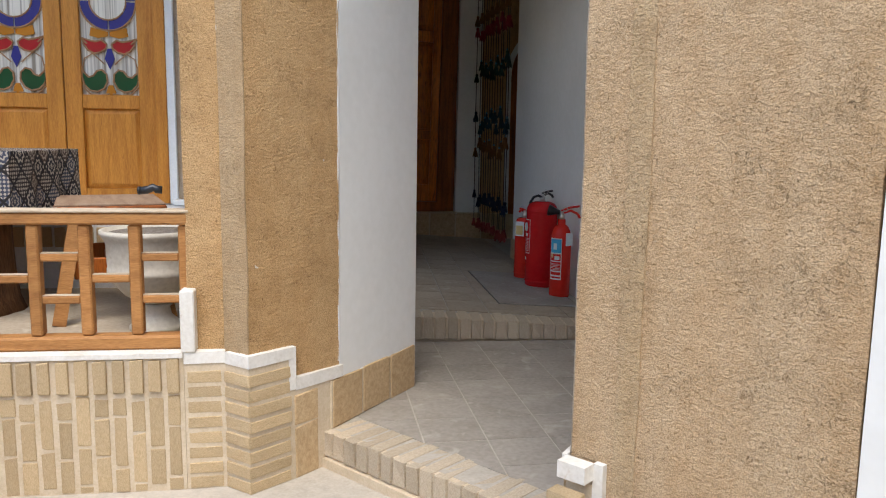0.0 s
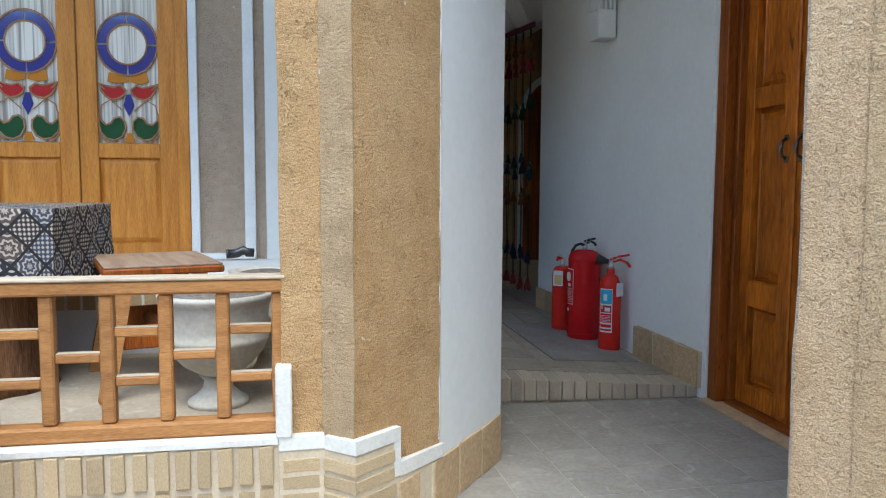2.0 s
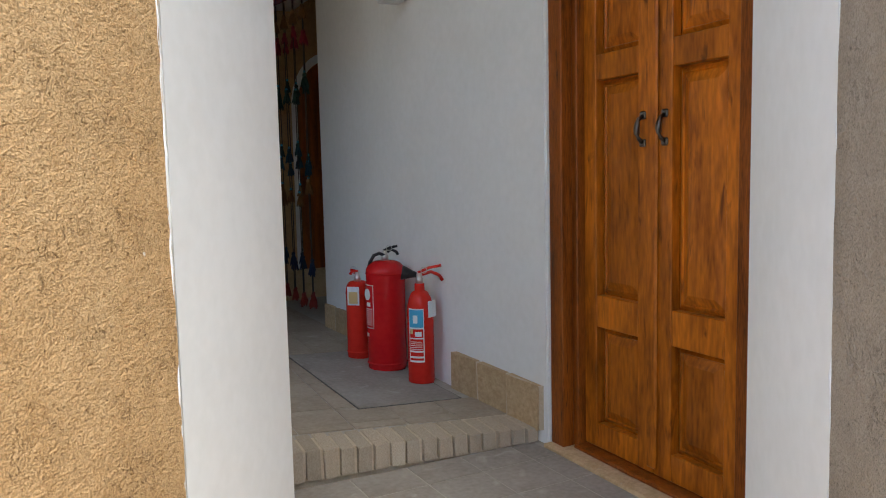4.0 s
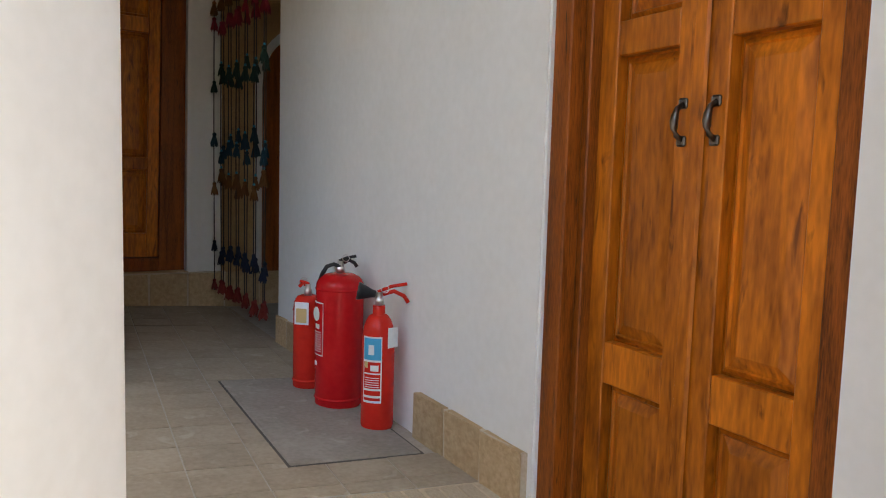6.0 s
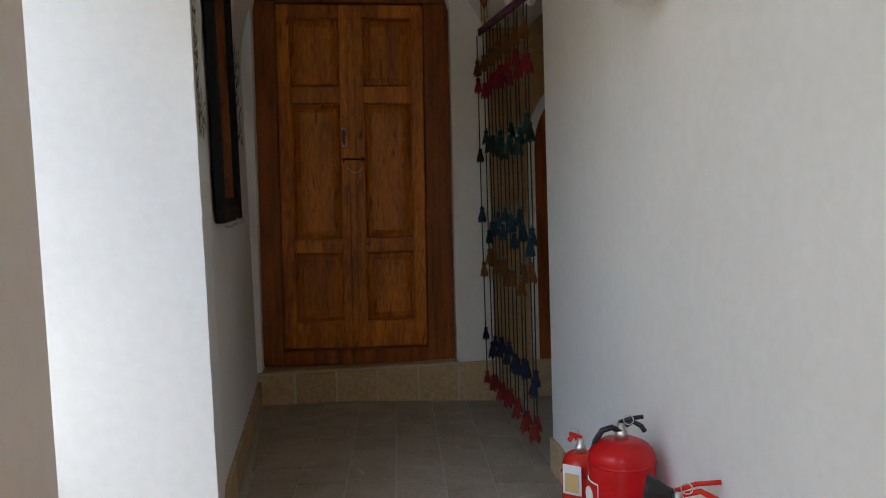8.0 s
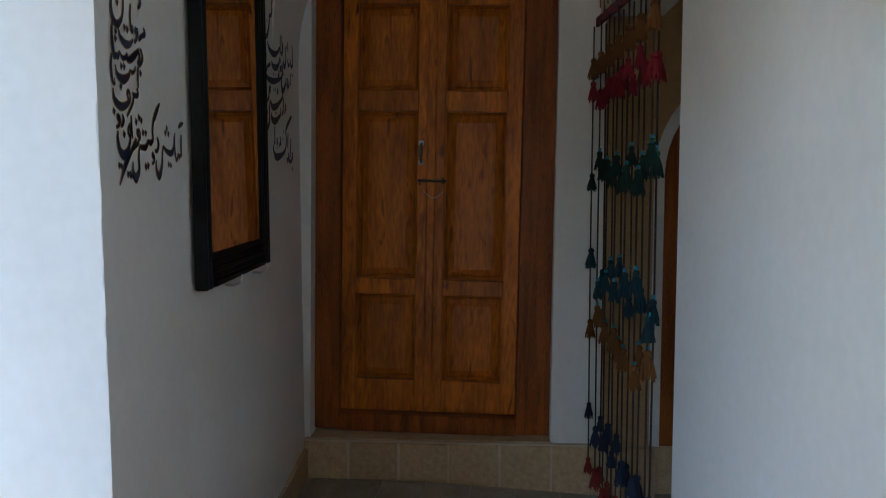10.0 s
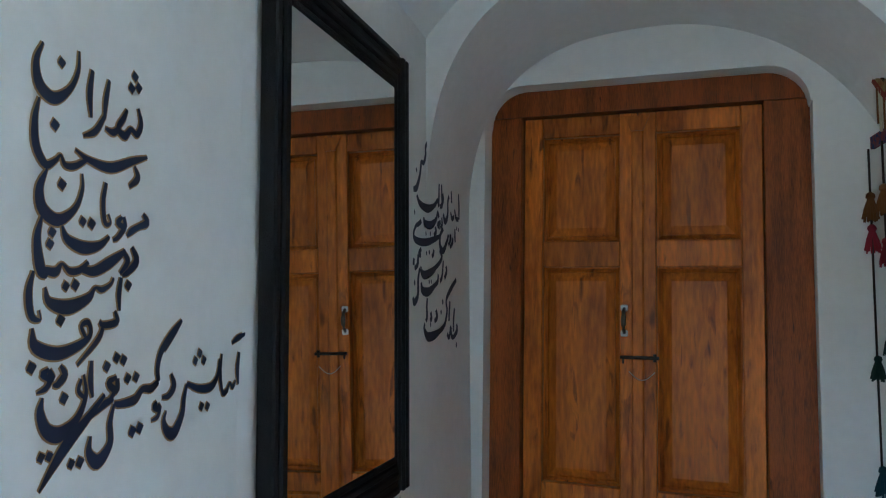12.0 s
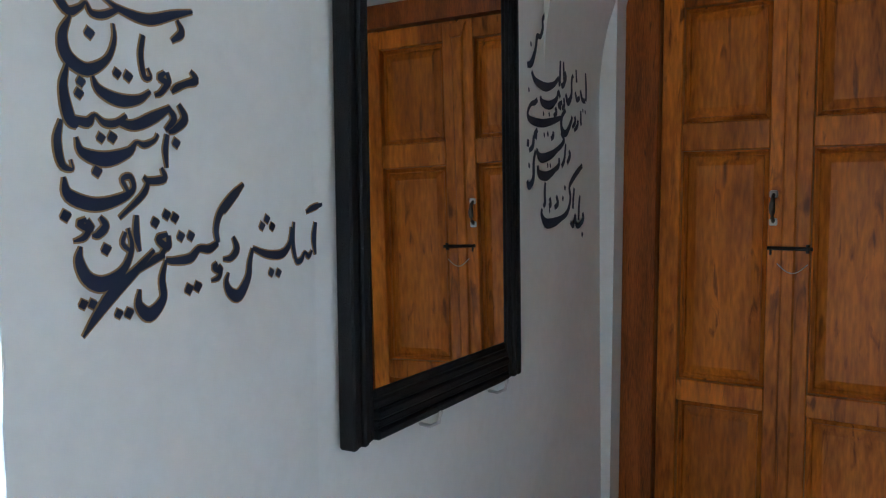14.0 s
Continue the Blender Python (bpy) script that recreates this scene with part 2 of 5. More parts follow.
def tube(pts, r, seg=8, bm=None, radii=None):
    """A round bar along points."""
    bm = bm or bmesh.new()
    rings = []
    for i, p in enumerate(pts):
        p = Vector(p)
        d = (Vector(pts[min(i + 1, len(pts) - 1)]) - Vector(pts[max(i - 1, 0)])).normalized()
        s = d.orthogonal().normalized() if abs(d.z) > 0.9 else d.cross(Vector((0, 0, 1))).normalized()
        u = s.cross(d).normalized()
        q = radii[i] if radii else r
        rings.append([bm.verts.new(p + q * (math.cos(2 * math.pi * j / seg) * s + math.sin(2 * math.pi * j / seg) * u)) for j in range(seg)])
    for a, b in zip(rings, rings[1:]):
        for j in range(seg):
            bm.faces.new((a[j], a[(j + 1) % seg], b[(j + 1) % seg], b[j]))
    bm.faces.new(rings[0][::-1])
    bm.faces.new(rings[-1])
    return bm


def structure(name, bm, material, label, category="wall"):
    return tagged(mesh_ob(name, bm, material), label, category, kind="structure")


def arc(cx, cz, r, a0, a1, k):
    return [(cx + r * math.cos(radians(a0 + (a1 - a0) * i / k)), cz + r * math.sin(radians(a0 + (a1 - a0) * i / k))) for i in range(k + 1)]


GROUND_Z, STEP_Z, TERRACE_Z = -0.23, -0.11, 0.12


def fall(x):
    """The corridor floor falls a little towards the east wall."""
    return -0.055 * min(1.0, max(0.0, (x - 0.85) / 0.95))


def settle(bm):
    """Lets a solid follow the fall of the corridor floor."""
    for v in bm.verts:
        v.co.z += fall(v.co.x)
    return bm


LEFT_WALL = [(0.505, 5.065), (0.415, 5.64), (0.35, 6.70), (0.315, 7.22)]

# ---- structure: courtyard, piers, corridor ----
ground = structure("ground", prism([(-60, -60), (60, -60), (60, 60), (-60, 60)], GROUND_Z - 0.3, GROUND_Z), GROUT, "dusty grey paved ground of the courtyard", "ground")

# left pier: protruding bevelled corner in mud plaster, then white reveal
pier_left = structure("wall_pier_left", uneven(prism([(-0.012, 2.60), (0.095, 2.595), (0.36, 2.95), (-0.012, 2.95)], 0.165, 3.0), 0.0045, seed=2), MUD, "tan mud-straw plaster pier beside the terrace railing")
structure("wall_pier_left_corner", uneven(prism([(0.095, 2.5945), (0.174, 2.524), (0.437, 2.748), (0.36, 2.95)], 0.06, 3.0), 0.0045, seed=2), MUD, "tan mud-straw plaster corner of the entrance pier")
structure("wall_pier_left_bevel", uneven(prism([(0.094, 2.592), (0.1735, 2.5205), (0.176, 2.5245), (0.098, 2.5965)], 0.165, 3.0), 0.0045, seed=2), CEMENT, "grey-tan cement band on the corner of the pier")
structure("wall_reveal_left", prism([(0.437, 2.748), (0.730, 3.150), (0.668, 3.56), (0.45, 3.56), (0.30, 2.951), (0.36, 2.951)], -0.11, 3.0, bevel=0.008), WHITE, "smooth white plaster reveal of the entrance")
# right pier
structure("wall_pier_right_edge", uneven(prism([(0.957, 1.85), (1.002, 1.799), (1.15, 2.0), (1.13, 2.08)], 0.13, 3.0), 0.0045, seed=3), MUDPALE, "tan mud-straw plaster edge of the pier")
structure("wall_pier_right", uneven(prism([(1.002, 1.799), (1.333, 1.427), (1.75, 1.75), (1.15, 2.0)], GROUND_Z, 3.0), 0.0045, seed=3), MUDPALE, "tan mud-straw plaster pier with rough straw texture")
structure("wall_pier_right_band", uneven(prism([(1.022, 1.7705), (1.056, 1.7325), (1.060, 1.736), (1.026, 1.774)], GROUND_Z, 3.0), 0.0045, seed=3), CEMENT, "grey cement band on the face of the pier")
structure("wall_pier_right_side", uneven(prism([(0.9585, 1.852), (1.1295, 2.08), (1.127, 2.083), (0.956, 1.856)], 0.13, 3.0), 0.0045, seed=3), GREY, "grey unpainted plaster side of the pier")
structure("wall_reveal_right", prism([(1.13, 2.08), (1.42, 2.47), (1.87, 2.60), (2.3, 2.60), (1.75, 1.75)], GROUND_Z, 3.0), WHITE, "smooth white plaster reveal beside the wooden door")
structure("wall_facade_right", prism([(1.336, 1.4245), (1.40, 1.34), (1.75, 0.6), (1.75, -9), (2.3, -9), (2.3, 1.75), (1.75, 1.75)], GROUND_Z, 3.6), WHITE, "white plastered courtyard wall")

# door wall and corridor right wall
structure("wall_east_south", prism([(1.87, 2.60), (1.87, 2.86), (2.3, 2.86), (2.3, 2.60)], GROUND_Z, 3.0), WHITE, "white plaster wall beside the wooden door")
structure("wall_east_over_door", prism([(1.84, 2.86), (1.84, 3.715), (2.3, 3.715), (2.3, 2.86)], 1.95, 3.0), WHITE, "white plaster wall above the wooden door")
structure("wall_east", prism([(1.822, 3.715), (1.755, 6.04), (2.05, 6.04), (2.3, 3.715)], -0.11, 3.0, bevel=0.006), WHITE, "long white plaster wall of the corridor")
structure("wall_west", prism(LEFT_WALL + [(0.0, 7.22), (0.0, 5.065)], -0.11, 3.0), WHITE, "white plaster wall of the corridor bearing calligraphy")

# end wall with a round-cornered door opening
DX0, DX1, DZ0, DZ1 = 0.342, 1.472, 0.19, 2.39
structure("wall_north_left", slab_xz([(0.0, -0.11), (DX0 - 0.01, -0.11), (DX0 + 0.0, DZ0), (DX0 + 0.04, DZ1 - 0.14), (DX0 + 0.04, 3.0), (0.0, 3.0)], 7.22, 7.7), WHITE, "white plaster end wall beside the wooden door")
structure("wall_north_right", slab_xz([(DX1, DZ0 - 0.3), (1.70, -0.11), (1.70, 3.0), (DX1 + 0.025, 3.0), (DX1 + 0.025, DZ1 - 0.14), (DX1, DZ0)], 7.22, 7.7), WHITE, "white plaster end wall beside the wooden door")
head = [(DX0 + 0.04, DZ1 - 0.14)] + arc(DX0 + 0.18, DZ1 - 0.125, 0.135, 178, 92, 8) + arc(DX1 - 0.115, DZ1 - 0.145, 0.135, 88, 2, 8) + [(DX1 + 0.025, DZ1 - 0.14), (DX1 + 0.025, 3.0), (DX0 + 0.04, 3.0)]
structure("wall_north_head", slab_xz(head, 7.22, 7.7), WHITE, "white plaster lunette above the wooden door")
structure("wall_north_back", box(0.2, 1.7, 7.5, 7.7, 0.1, 3.0), DARKWOOD, "dark backing behind the end door")
structure("wall_east_back", box(2.02, 2.3, 2.861, 3.714, -0.2, 1.949), DARKWOOD, "dark backing behind the side door")
structure("floor_door_sill", box(DX0 - 0.02, DX1 + 0.01, 7.215, 7.7, -0.1, DZ0), STONE, "worn tan tile sill under the wooden door", "sill")


# vaults: the low arch before the end door, and the main corridor vault
def vault(name, a, b, y0, y1, top, x0, x1, spring, label, feet=None):
    """A barrel soffit between two arcs (centre x, centre z, radius) at y0 and y1."""
    bm = bmesh.new()
    ends = []
    for (cx, cz, r), y in ((a, y0), (b, y1)):
        a0 = math.degrees(math.asin(min(1, (spring - cz) / r)))
        inner = arc(cx, cz, r, 180 - a0, a0, 40)
        foot = spring
        if feet:
            # the western half runs tangent into the wall
            foot, half, rise = 1.82, cx - feet[y], cz + r - 1.82
            west = []
            for i in range(29):
                q = i / 28 * math.pi / 2
                west.append((cx - half * math.cos(q) ** (2 / 2.7), foot + rise * math.sin(q) ** (2 / 2.7)))
            inner = west + inner[21:]
        poly = [(x0, foot)] + inner + [(x1, spring), (x1, top), (x0, top)]
        ends.append([bm.verts.new((px, y, pz)) for px, pz in poly])
    k = len(ends[0])
    bm.faces.new(ends[0])
    bm.faces.new(ends[1][::-1])
    for i in range(k):
        bm.faces.new((ends[0][(i + 1) % k], ends[0][i], ends[1][i], ends[1][(i + 1) % k]))
    return structure(name, bm, WHITE, label, "ceiling")


vault("ceiling_arch", (1.0, 1.825, 0.785), (1.012, 1.815, 0.747), 6.70, 7.219, 3.0, 0.15, 1.95, 2.12, "white plaster arched soffit before the end door", {6.70: 0.349, 7.219: 0.314})
vault("ceiling_vault", (1.02, 1.86, 0.88), (1.02, 1.86, 0.88), 3.76, 6.699, 3.05, 0.05, 2.0, 2.12, "white plaster barrel vault of the corridor")
structure("ceiling_entrance", prism([(0.0, 2.5), (0.9, 1.8), (2.3, 1.8), (2.3, 3.76), (0.0, 3.76)], 2.7, 3.0), WHITE, "white plaster ceiling of the entrance", "ceiling")

# side alcove behind the tassel curtain
structure("wall_alcove_north", slab_xz([(1.701, 0.17), (2.6, 0.17), (2.6, 3.0), (1.701, 3.0)], 7.26, 7.7), MUD, "brown mud plaster wall behind the tassel curtain")
structure("wall_alcove_base", box(1.701, 2.6, 7.25, 7.7, -0.11, 0.169), STONE, "tan stone base of the alcove wall")
structure("wall_alcove_east", prism([(2.6, 5.8), (2.6, 7.7), (2.8, 7.7), (2.8, 5.8)], -0.11, 3.0), MUD, "brown mud plaster wall of the alcove")
structure("wall_alcove_south", prism([(2.05, 6.04), (2.6, 6.04), (2.6, 5.8), (2.05, 5.8)], -0.11, 3.0), WHITE, "white plaster wall of the alcove")
structure("ceiling_alcove", box(1.951, 2.6, 6.04, 7.26, 2.5, 2.7), WHITE, "white plaster ceiling of the alcove", "ceiling")

# terrace
structure("floor_terrace", prism([(-6, 2.66), (0.30, 2.96), (0.50, 3.62), (0.50, 5.06), (-6, 5.06)], -0.2, TERRACE_Z), WARMTILE, "dusty grey tiled terrace floor", "floor")
structure("wall_terrace_north", prism([(-6, 5.07), (-1.93, 5.07), (-1.93, 5.5), (-6, 5.5)], -0.2, 3.2), WARMGREY, "grey-tan plaster wall of the terrace")
structure("wall_terrace_north_right", prism([(-0.555, 5.07), (0.0, 5.07), (0.0, 5.5), (-0.555, 5.5)], -0.2, 3.2), WARMGREY, "grey-tan plaster wall between white strips")
structure("wall_terrace_corner", prism([(-0.17, 5.066), (0.504, 5.066), (0.43, 5.5), (-0.17, 5.45)], -0.2, 3.0, bevel=0.004), WHITE, "white plaster wall end lit by daylight")
structure("wall_terrace_over_door", box(-1.93, -0.555, 5.07, 5.5, 2.5, 3.2), WARMGREY, "grey-tan plaster wall above the glazed door")
structure("wall_terrace_under_door", box(-1.93, -0.555, 5.07, 5.5, -0.2, 0.46), TRIM, "white base under the glazed door")
structure("wall_terrace_room", box(-2.4, 0.0, 6.4, 6.5, -0.2, 3.2), WHITE, "white wall inside the room behind the glazed door")
structure("wall_terrace_west", box(-6.2, -6, 2.5, 5.5, -0.2, 3.2), WHITE, "white plaster wall closing the terrace")
structure("wall_court_west", box(-9.3, -9, -9, 2.5, GROUND_Z, 4.5), MUD, "mud plaster courtyard wall")
structure("wall_court_south", box(-9.3, 2.3, -9.3, -9, GROUND_Z, 4.5), MUD, "mud plaster courtyard wall")

structure("ceiling_terrace", box(-6.2, 0.0, 3.3, 5.5, 3.2, 3.4), WHITE, "white plaster ceiling over the back of the terrace", "ceiling")

# ---- floors ----
bed = prism([(0.60, 3.87), (0.85, 3.856), (0.85, 7.3), (0.2, 7.3), (0.40, 5.06), (0.5, 3.62)], -0.2, -0.0038)
prism([(0.85, 3.856), (1.80, 3.80), (1.80, 7.3), (0.85, 7.3)], -0.2, -0.0038, bed)
prism([(1.80, 6.0), (2.6, 6.0), (2.6, 7.3), (1.80, 7.3)], -0.2, -0.0038, bed)
structure("floor", settle(bed), GROUT, "dusty grouted corridor floor", "floor")
structure("floor_entrance", prism([(0.40, 2.74), (1.03, 2.0), (1.45, 2.46), (1.93, 2.60), (1.93, 3.78), (0.60, 3.78), (0.709, 3.153)], -0.3, STEP_Z - 0.0014), GROUT, "dusty grouted entrance landing", "floor")


# ---- doors ----
def wooden_door(name, m, x0, x1, leaf_z, panel_z, frame_w, frame_top, label, wood, frame_mat, handle_z, handles=(True, True), bolt=False, round_top=0.0, sill=0.0, metal=None, hs=1.0, stiles=(0.07, 0.062)):
    """A double-leaf panelled door, front towards -y; leaf and panel heights are above its base."""
    d = thing(name, m, label, "door", kind="structure")
    fx0, fx1 = x0 - frame_w[0], x1 + frame_w[1]
    part("door_frame", box(fx0, x0, -0.05, 0.06, 0, leaf_z[1], 0.004), frame_mat, d)
    part("door_frame", box(x1, fx1, -0.05, 0.06, 0, leaf_z[1], 0.004), frame_mat, d)
    if round_top:
        r = round_top
        poly = [(fx0, leaf_z[1] + 0.001), (fx1, leaf_z[1] + 0.001), (fx1, frame_top - r)] + arc(fx1 - r, frame_top - r, r, 4, 90, 8) + arc(fx0 + r, frame_top - r, r, 90, 176, 8) + [(fx0, frame_top - r)]
        part("lintel", slab_xz(poly, -0.05, 0.06), frame_mat, d)
    else:
        part("lintel", box(fx0, fx1, -0.05, 0.06, leaf_z[1] + 0.001, frame_top, 0.004), frame_mat, d)
    part("threshold", box(x0, x1, -0.07, 0.06, 0, leaf_z[0] - 0.004, 0.004), frame_mat if sill == 0 else STONE, d)
    mid = (x0 + x1) / 2
    for side in (0, 1):
        a, b = (x0 + 0.003, mid - 0.0025) if side == 0 else (mid + 0.0025, x1 - 0.003)
        leaf = part("leaf", box(a, b, 0.016, 0.03, leaf_z[0], leaf_z[1] - 0.004), wood, d)
        sl, sr = stiles if side == 0 else stiles[::-1]
        part("stile", box(a, a + sl, -0.020, 0.0155, leaf_z[0], leaf_z[1] - 0.004, 0.003), wood, leaf)
        part("stile", box(b - sr, b, -0.020, 0.0155, leaf_z[0], leaf_z[1] - 0.004, 0.003), wood, leaf)
        zs = [leaf_z[0]] + [z for p in panel_z for z in p] + [leaf_z[1] - 0.004]
        for lo, hi in zip(zs[0::2], zs[1::2]):
            part("rail", box(a + sl + 0.0005, b - sr - 0.0005, -0.018, 0.0155, lo, hi, 0.003), wood, leaf)
        for lo, hi in panel_z:
            bm = bmesh.new()
            px0, px1 = a + sl + 0.006, b - sr - 0.006
            ring = []
            for inset, y in ((0, 0.0155), (0, 0.012), (0.012, 0.004), (0.016, 0.010), (0.045, -0.003)):
                ring.append([bm.verts.new(c) for c in ((px0 + inset, y, lo + 0.006 + inset), (px1 - inset, y, lo + 0.006 + inset), (px1 - inset, y, hi - 0.006 - inset), (px0 + inset, y, hi - 0.006 - inset))])
            for p, q in zip(ring, ring[1:]):
                for i in range(4):
                    bm.faces.new((p[i], p[(i + 1) % 4], q[(i + 1) % 4], q[i]))
            bm.faces.new(ring[-1])
            bm.faces.new(ring[0][::-1])
            part("panel", bm, wood, leaf)
        if handles[side]:
            hx = mid - 0.048 if side == 0 else mid + 0.048
            bow = [(hx, -0.022, handle_z - 0.055 * hs), (hx, -0.040, handle_z - 0.04 * hs), (hx, -0.046, handle_z - 0.02 * hs), (hx, -0.048, handle_z), (hx, -0.046, handle_z + 0.02 * hs), (hx, -0.040, handle_z + 0.04 * hs), (hx, -0.022, handle_z + 0.055 * hs)]
            pull = part("handle", tube(bow, 0.0075, 10, radii=[0.006, 0.0065, 0.0085, 0.0095, 0.0085, 0.0065, 0.006]), metal or STEEL, leaf, "worn metal pull handle", True)
            for s in (-1, 1):
                part("fixing_plate", box(hx - 0.013, hx + 0.013, -0.025, -0.0205, handle_z + s * 0.057 * hs - 0.012, handle_z + s * 0.057 * hs + 0.012, 0.004), TRIM if bolt else metal or STEEL, pull)
    # cover strip with a small carved capital on the meeting edge
    cap = part("cover_strip", box(mid - 0.022, mid + 0.022, -0.032, -0.0205, leaf_z[0] + 0.02, leaf_z[1] - 0.02, 0.006), wood, d)
    box_cap = slab_xz([(mid - 0.022, leaf_z[1] - 0.075), (mid + 0.022, leaf_z[1] - 0.075), (mid + 0.045, leaf_z[1] - 0.02), (mid - 0.045, leaf_z[1] - 0.02)], -0.040, -0.0325)
    part("capital", box_cap, wood, d)
    if bolt:
        bz = handle_z - 0.13
        bm = tube([(mid - 0.06, -0.042, bz), (mid + 0.075, -0.042, bz)], 0.006, 8)
        tube([(mid - 0.05, -0.042, bz), (mid - 0.05, -0.046, bz - 0.022)], 0.004, 6, bm)
        tube([(mid + 0.06, -0.042, bz + 0.014), (mid + 0.06, -0.042, bz - 0.014)], 0.006, 6, bm)
        part("bolt", bm, IRON, d, "black iron slide bolt")
        bm = tube([(mid - 0.03 + 0.09 * i / 10, -0.036, bz - 0.05 - 0.03 * math.sin(math.pi * i / 10)) for i in range(11)], 0.0018, 5)
        part("chain", bm, STEEL, d, "thin brass door chain")
    return d


end_door = wooden_door("door_1", pose(0.885, 7.36, 0.195, 0, 1.2, 0), -0.425, 0.425, (0.09, 2.10), [(0.245, 0.66), (0.735, 1.53), (1.625, 2.02)], (0.165, 0.18), 2.235, "closed double-leaf panelled door of dark varnished wood with a bolt", WOOD, DARKWOOD, 1.335, (True, False), True, 0.12, metal=BRONZE, hs=0.8)
side_door = wooden_door("door_2", pose(1.935, 3.305, -0.10, 0, 0, -90), -0.315, 0.385, (0.018, 1.98), [(0.105, 0.445), (0.555, 1.28), (1.365, 1.86)], (0.09, 0.06), 2.05, "closed double-leaf panelled door of varnished brown wood", WOOD, DARKWOOD, 1.105, metal=BRONZE, hs=0.74, stiles=(0.064, 0.072))
structure("door_2_casing", box(1.835, 1.884, 3.64, 3.714, -0.1, 1.95, 0.004), DARKWOOD, "dark wooden door casing", "trim")
structure("door_2_sill", box(1.80, 1.99, 2.87, 3.715, -0.2, -0.098, 0.004), STONE, "worn stone sill under the wooden door", "sill")

# ---- mirror ----
mirror_m = Matrix.Translation((0.394, 6.063, 1.10)) @ pose(0, 0, 0, 0, 0, 94.4)
mirror = thing("wall_mirror", mirror_m, "tall wall mirror in a black ribbed wooden frame", "mirror")
W2, MH = 0.380, 1.17


def frame_side(x0, x1, z0, z1, wide):
    bm = bmesh.new()
    k = 5
    for i in range(k):
        a, d = i / k, (0.036, 0.031, 0.037, 0.030, 0.026)[i]
        if wide == "l":
            box(x0 + (x1 - x0) * a, x0 + (x1 - x0) * (a + 1 / k), -d, 0, z0, z1, 0.004, bm)
        elif wide == "r":
            box(x1 - (x1 - x0) * (a + 1 / k), x1 - (x1 - x0) * a, -d, 0, z0, z1, 0.004, bm)
        elif wide == "b":
            box(x0, x1, -d, 0, z0 + (z1 - z0) * a, z0 + (z1 - z0) * (a + 1 / k), 0.004, bm)
        else:
            box(x0, x1, -d, 0, z1 - (z1 - z0) * (a + 1 / k), z1 - (z1 - z0) * a, 0.004, bm)
    return bm


part("frame_stile", frame_side(-W2, -W2 + 0.078, 0, MH, "l"), CARVED, mirror)
part("frame_stile", frame_side(W2 - 0.078, W2, 0, MH, "r"), CARVED, mirror)
part("frame_rail", frame_side(-W2 + 0.0785, W2 - 0.0785, 0, 0.095, "b"), CARVED, mirror)
part("frame_rail", frame_side(-W2 + 0.0785, W2 - 0.0785, MH - 0.095, MH, "t"), CARVED, mirror)
part("mirror_glass", box(-W2 + 0.076, W2 - 0.076, -0.022, -0.004, 0.09, MH - 0.09), MIRROR, mirror, "clear silvered glass")
for hx in (-0.1, 0.24):
    part("hook", tube([(hx, -0.004, -0.02), (hx, -0.03, -0.022), (hx, -0.05, -0.012), (hx, -0.056, 0.012)], 0.004, 6), STEEL, mirror, "small bent steel mirror hook")


# ---- extinguishers ----
def arc_label(r, a0, a1, z0, z1, k=8):
    """A thin curved sticker on a cylinder."""
    bm = bmesh.new()
    cols = []
    for i in range(k + 1):
        a = radians(a0 + (a1 - a0) * i / k)
        cols.append([bm.verts.new((q * math.cos(a), q * math.sin(a), z)) for q in (r, r - 0.002) for z in (z0, z1)])
    for p, q in zip(cols, cols[1:]):
        bm.faces.new((p[0], q[0], q[1], p[1]))
        bm.faces.new((p[2], p[3], q[3], q[2]))
        bm.faces.new((p[1], q[1], q[3], p[3]))
        bm.faces.new((p[0], p[2], q[2], q[0]))
    bm.faces.new(cols[0])
    bm.faces.new(cols[-1])
    return bm


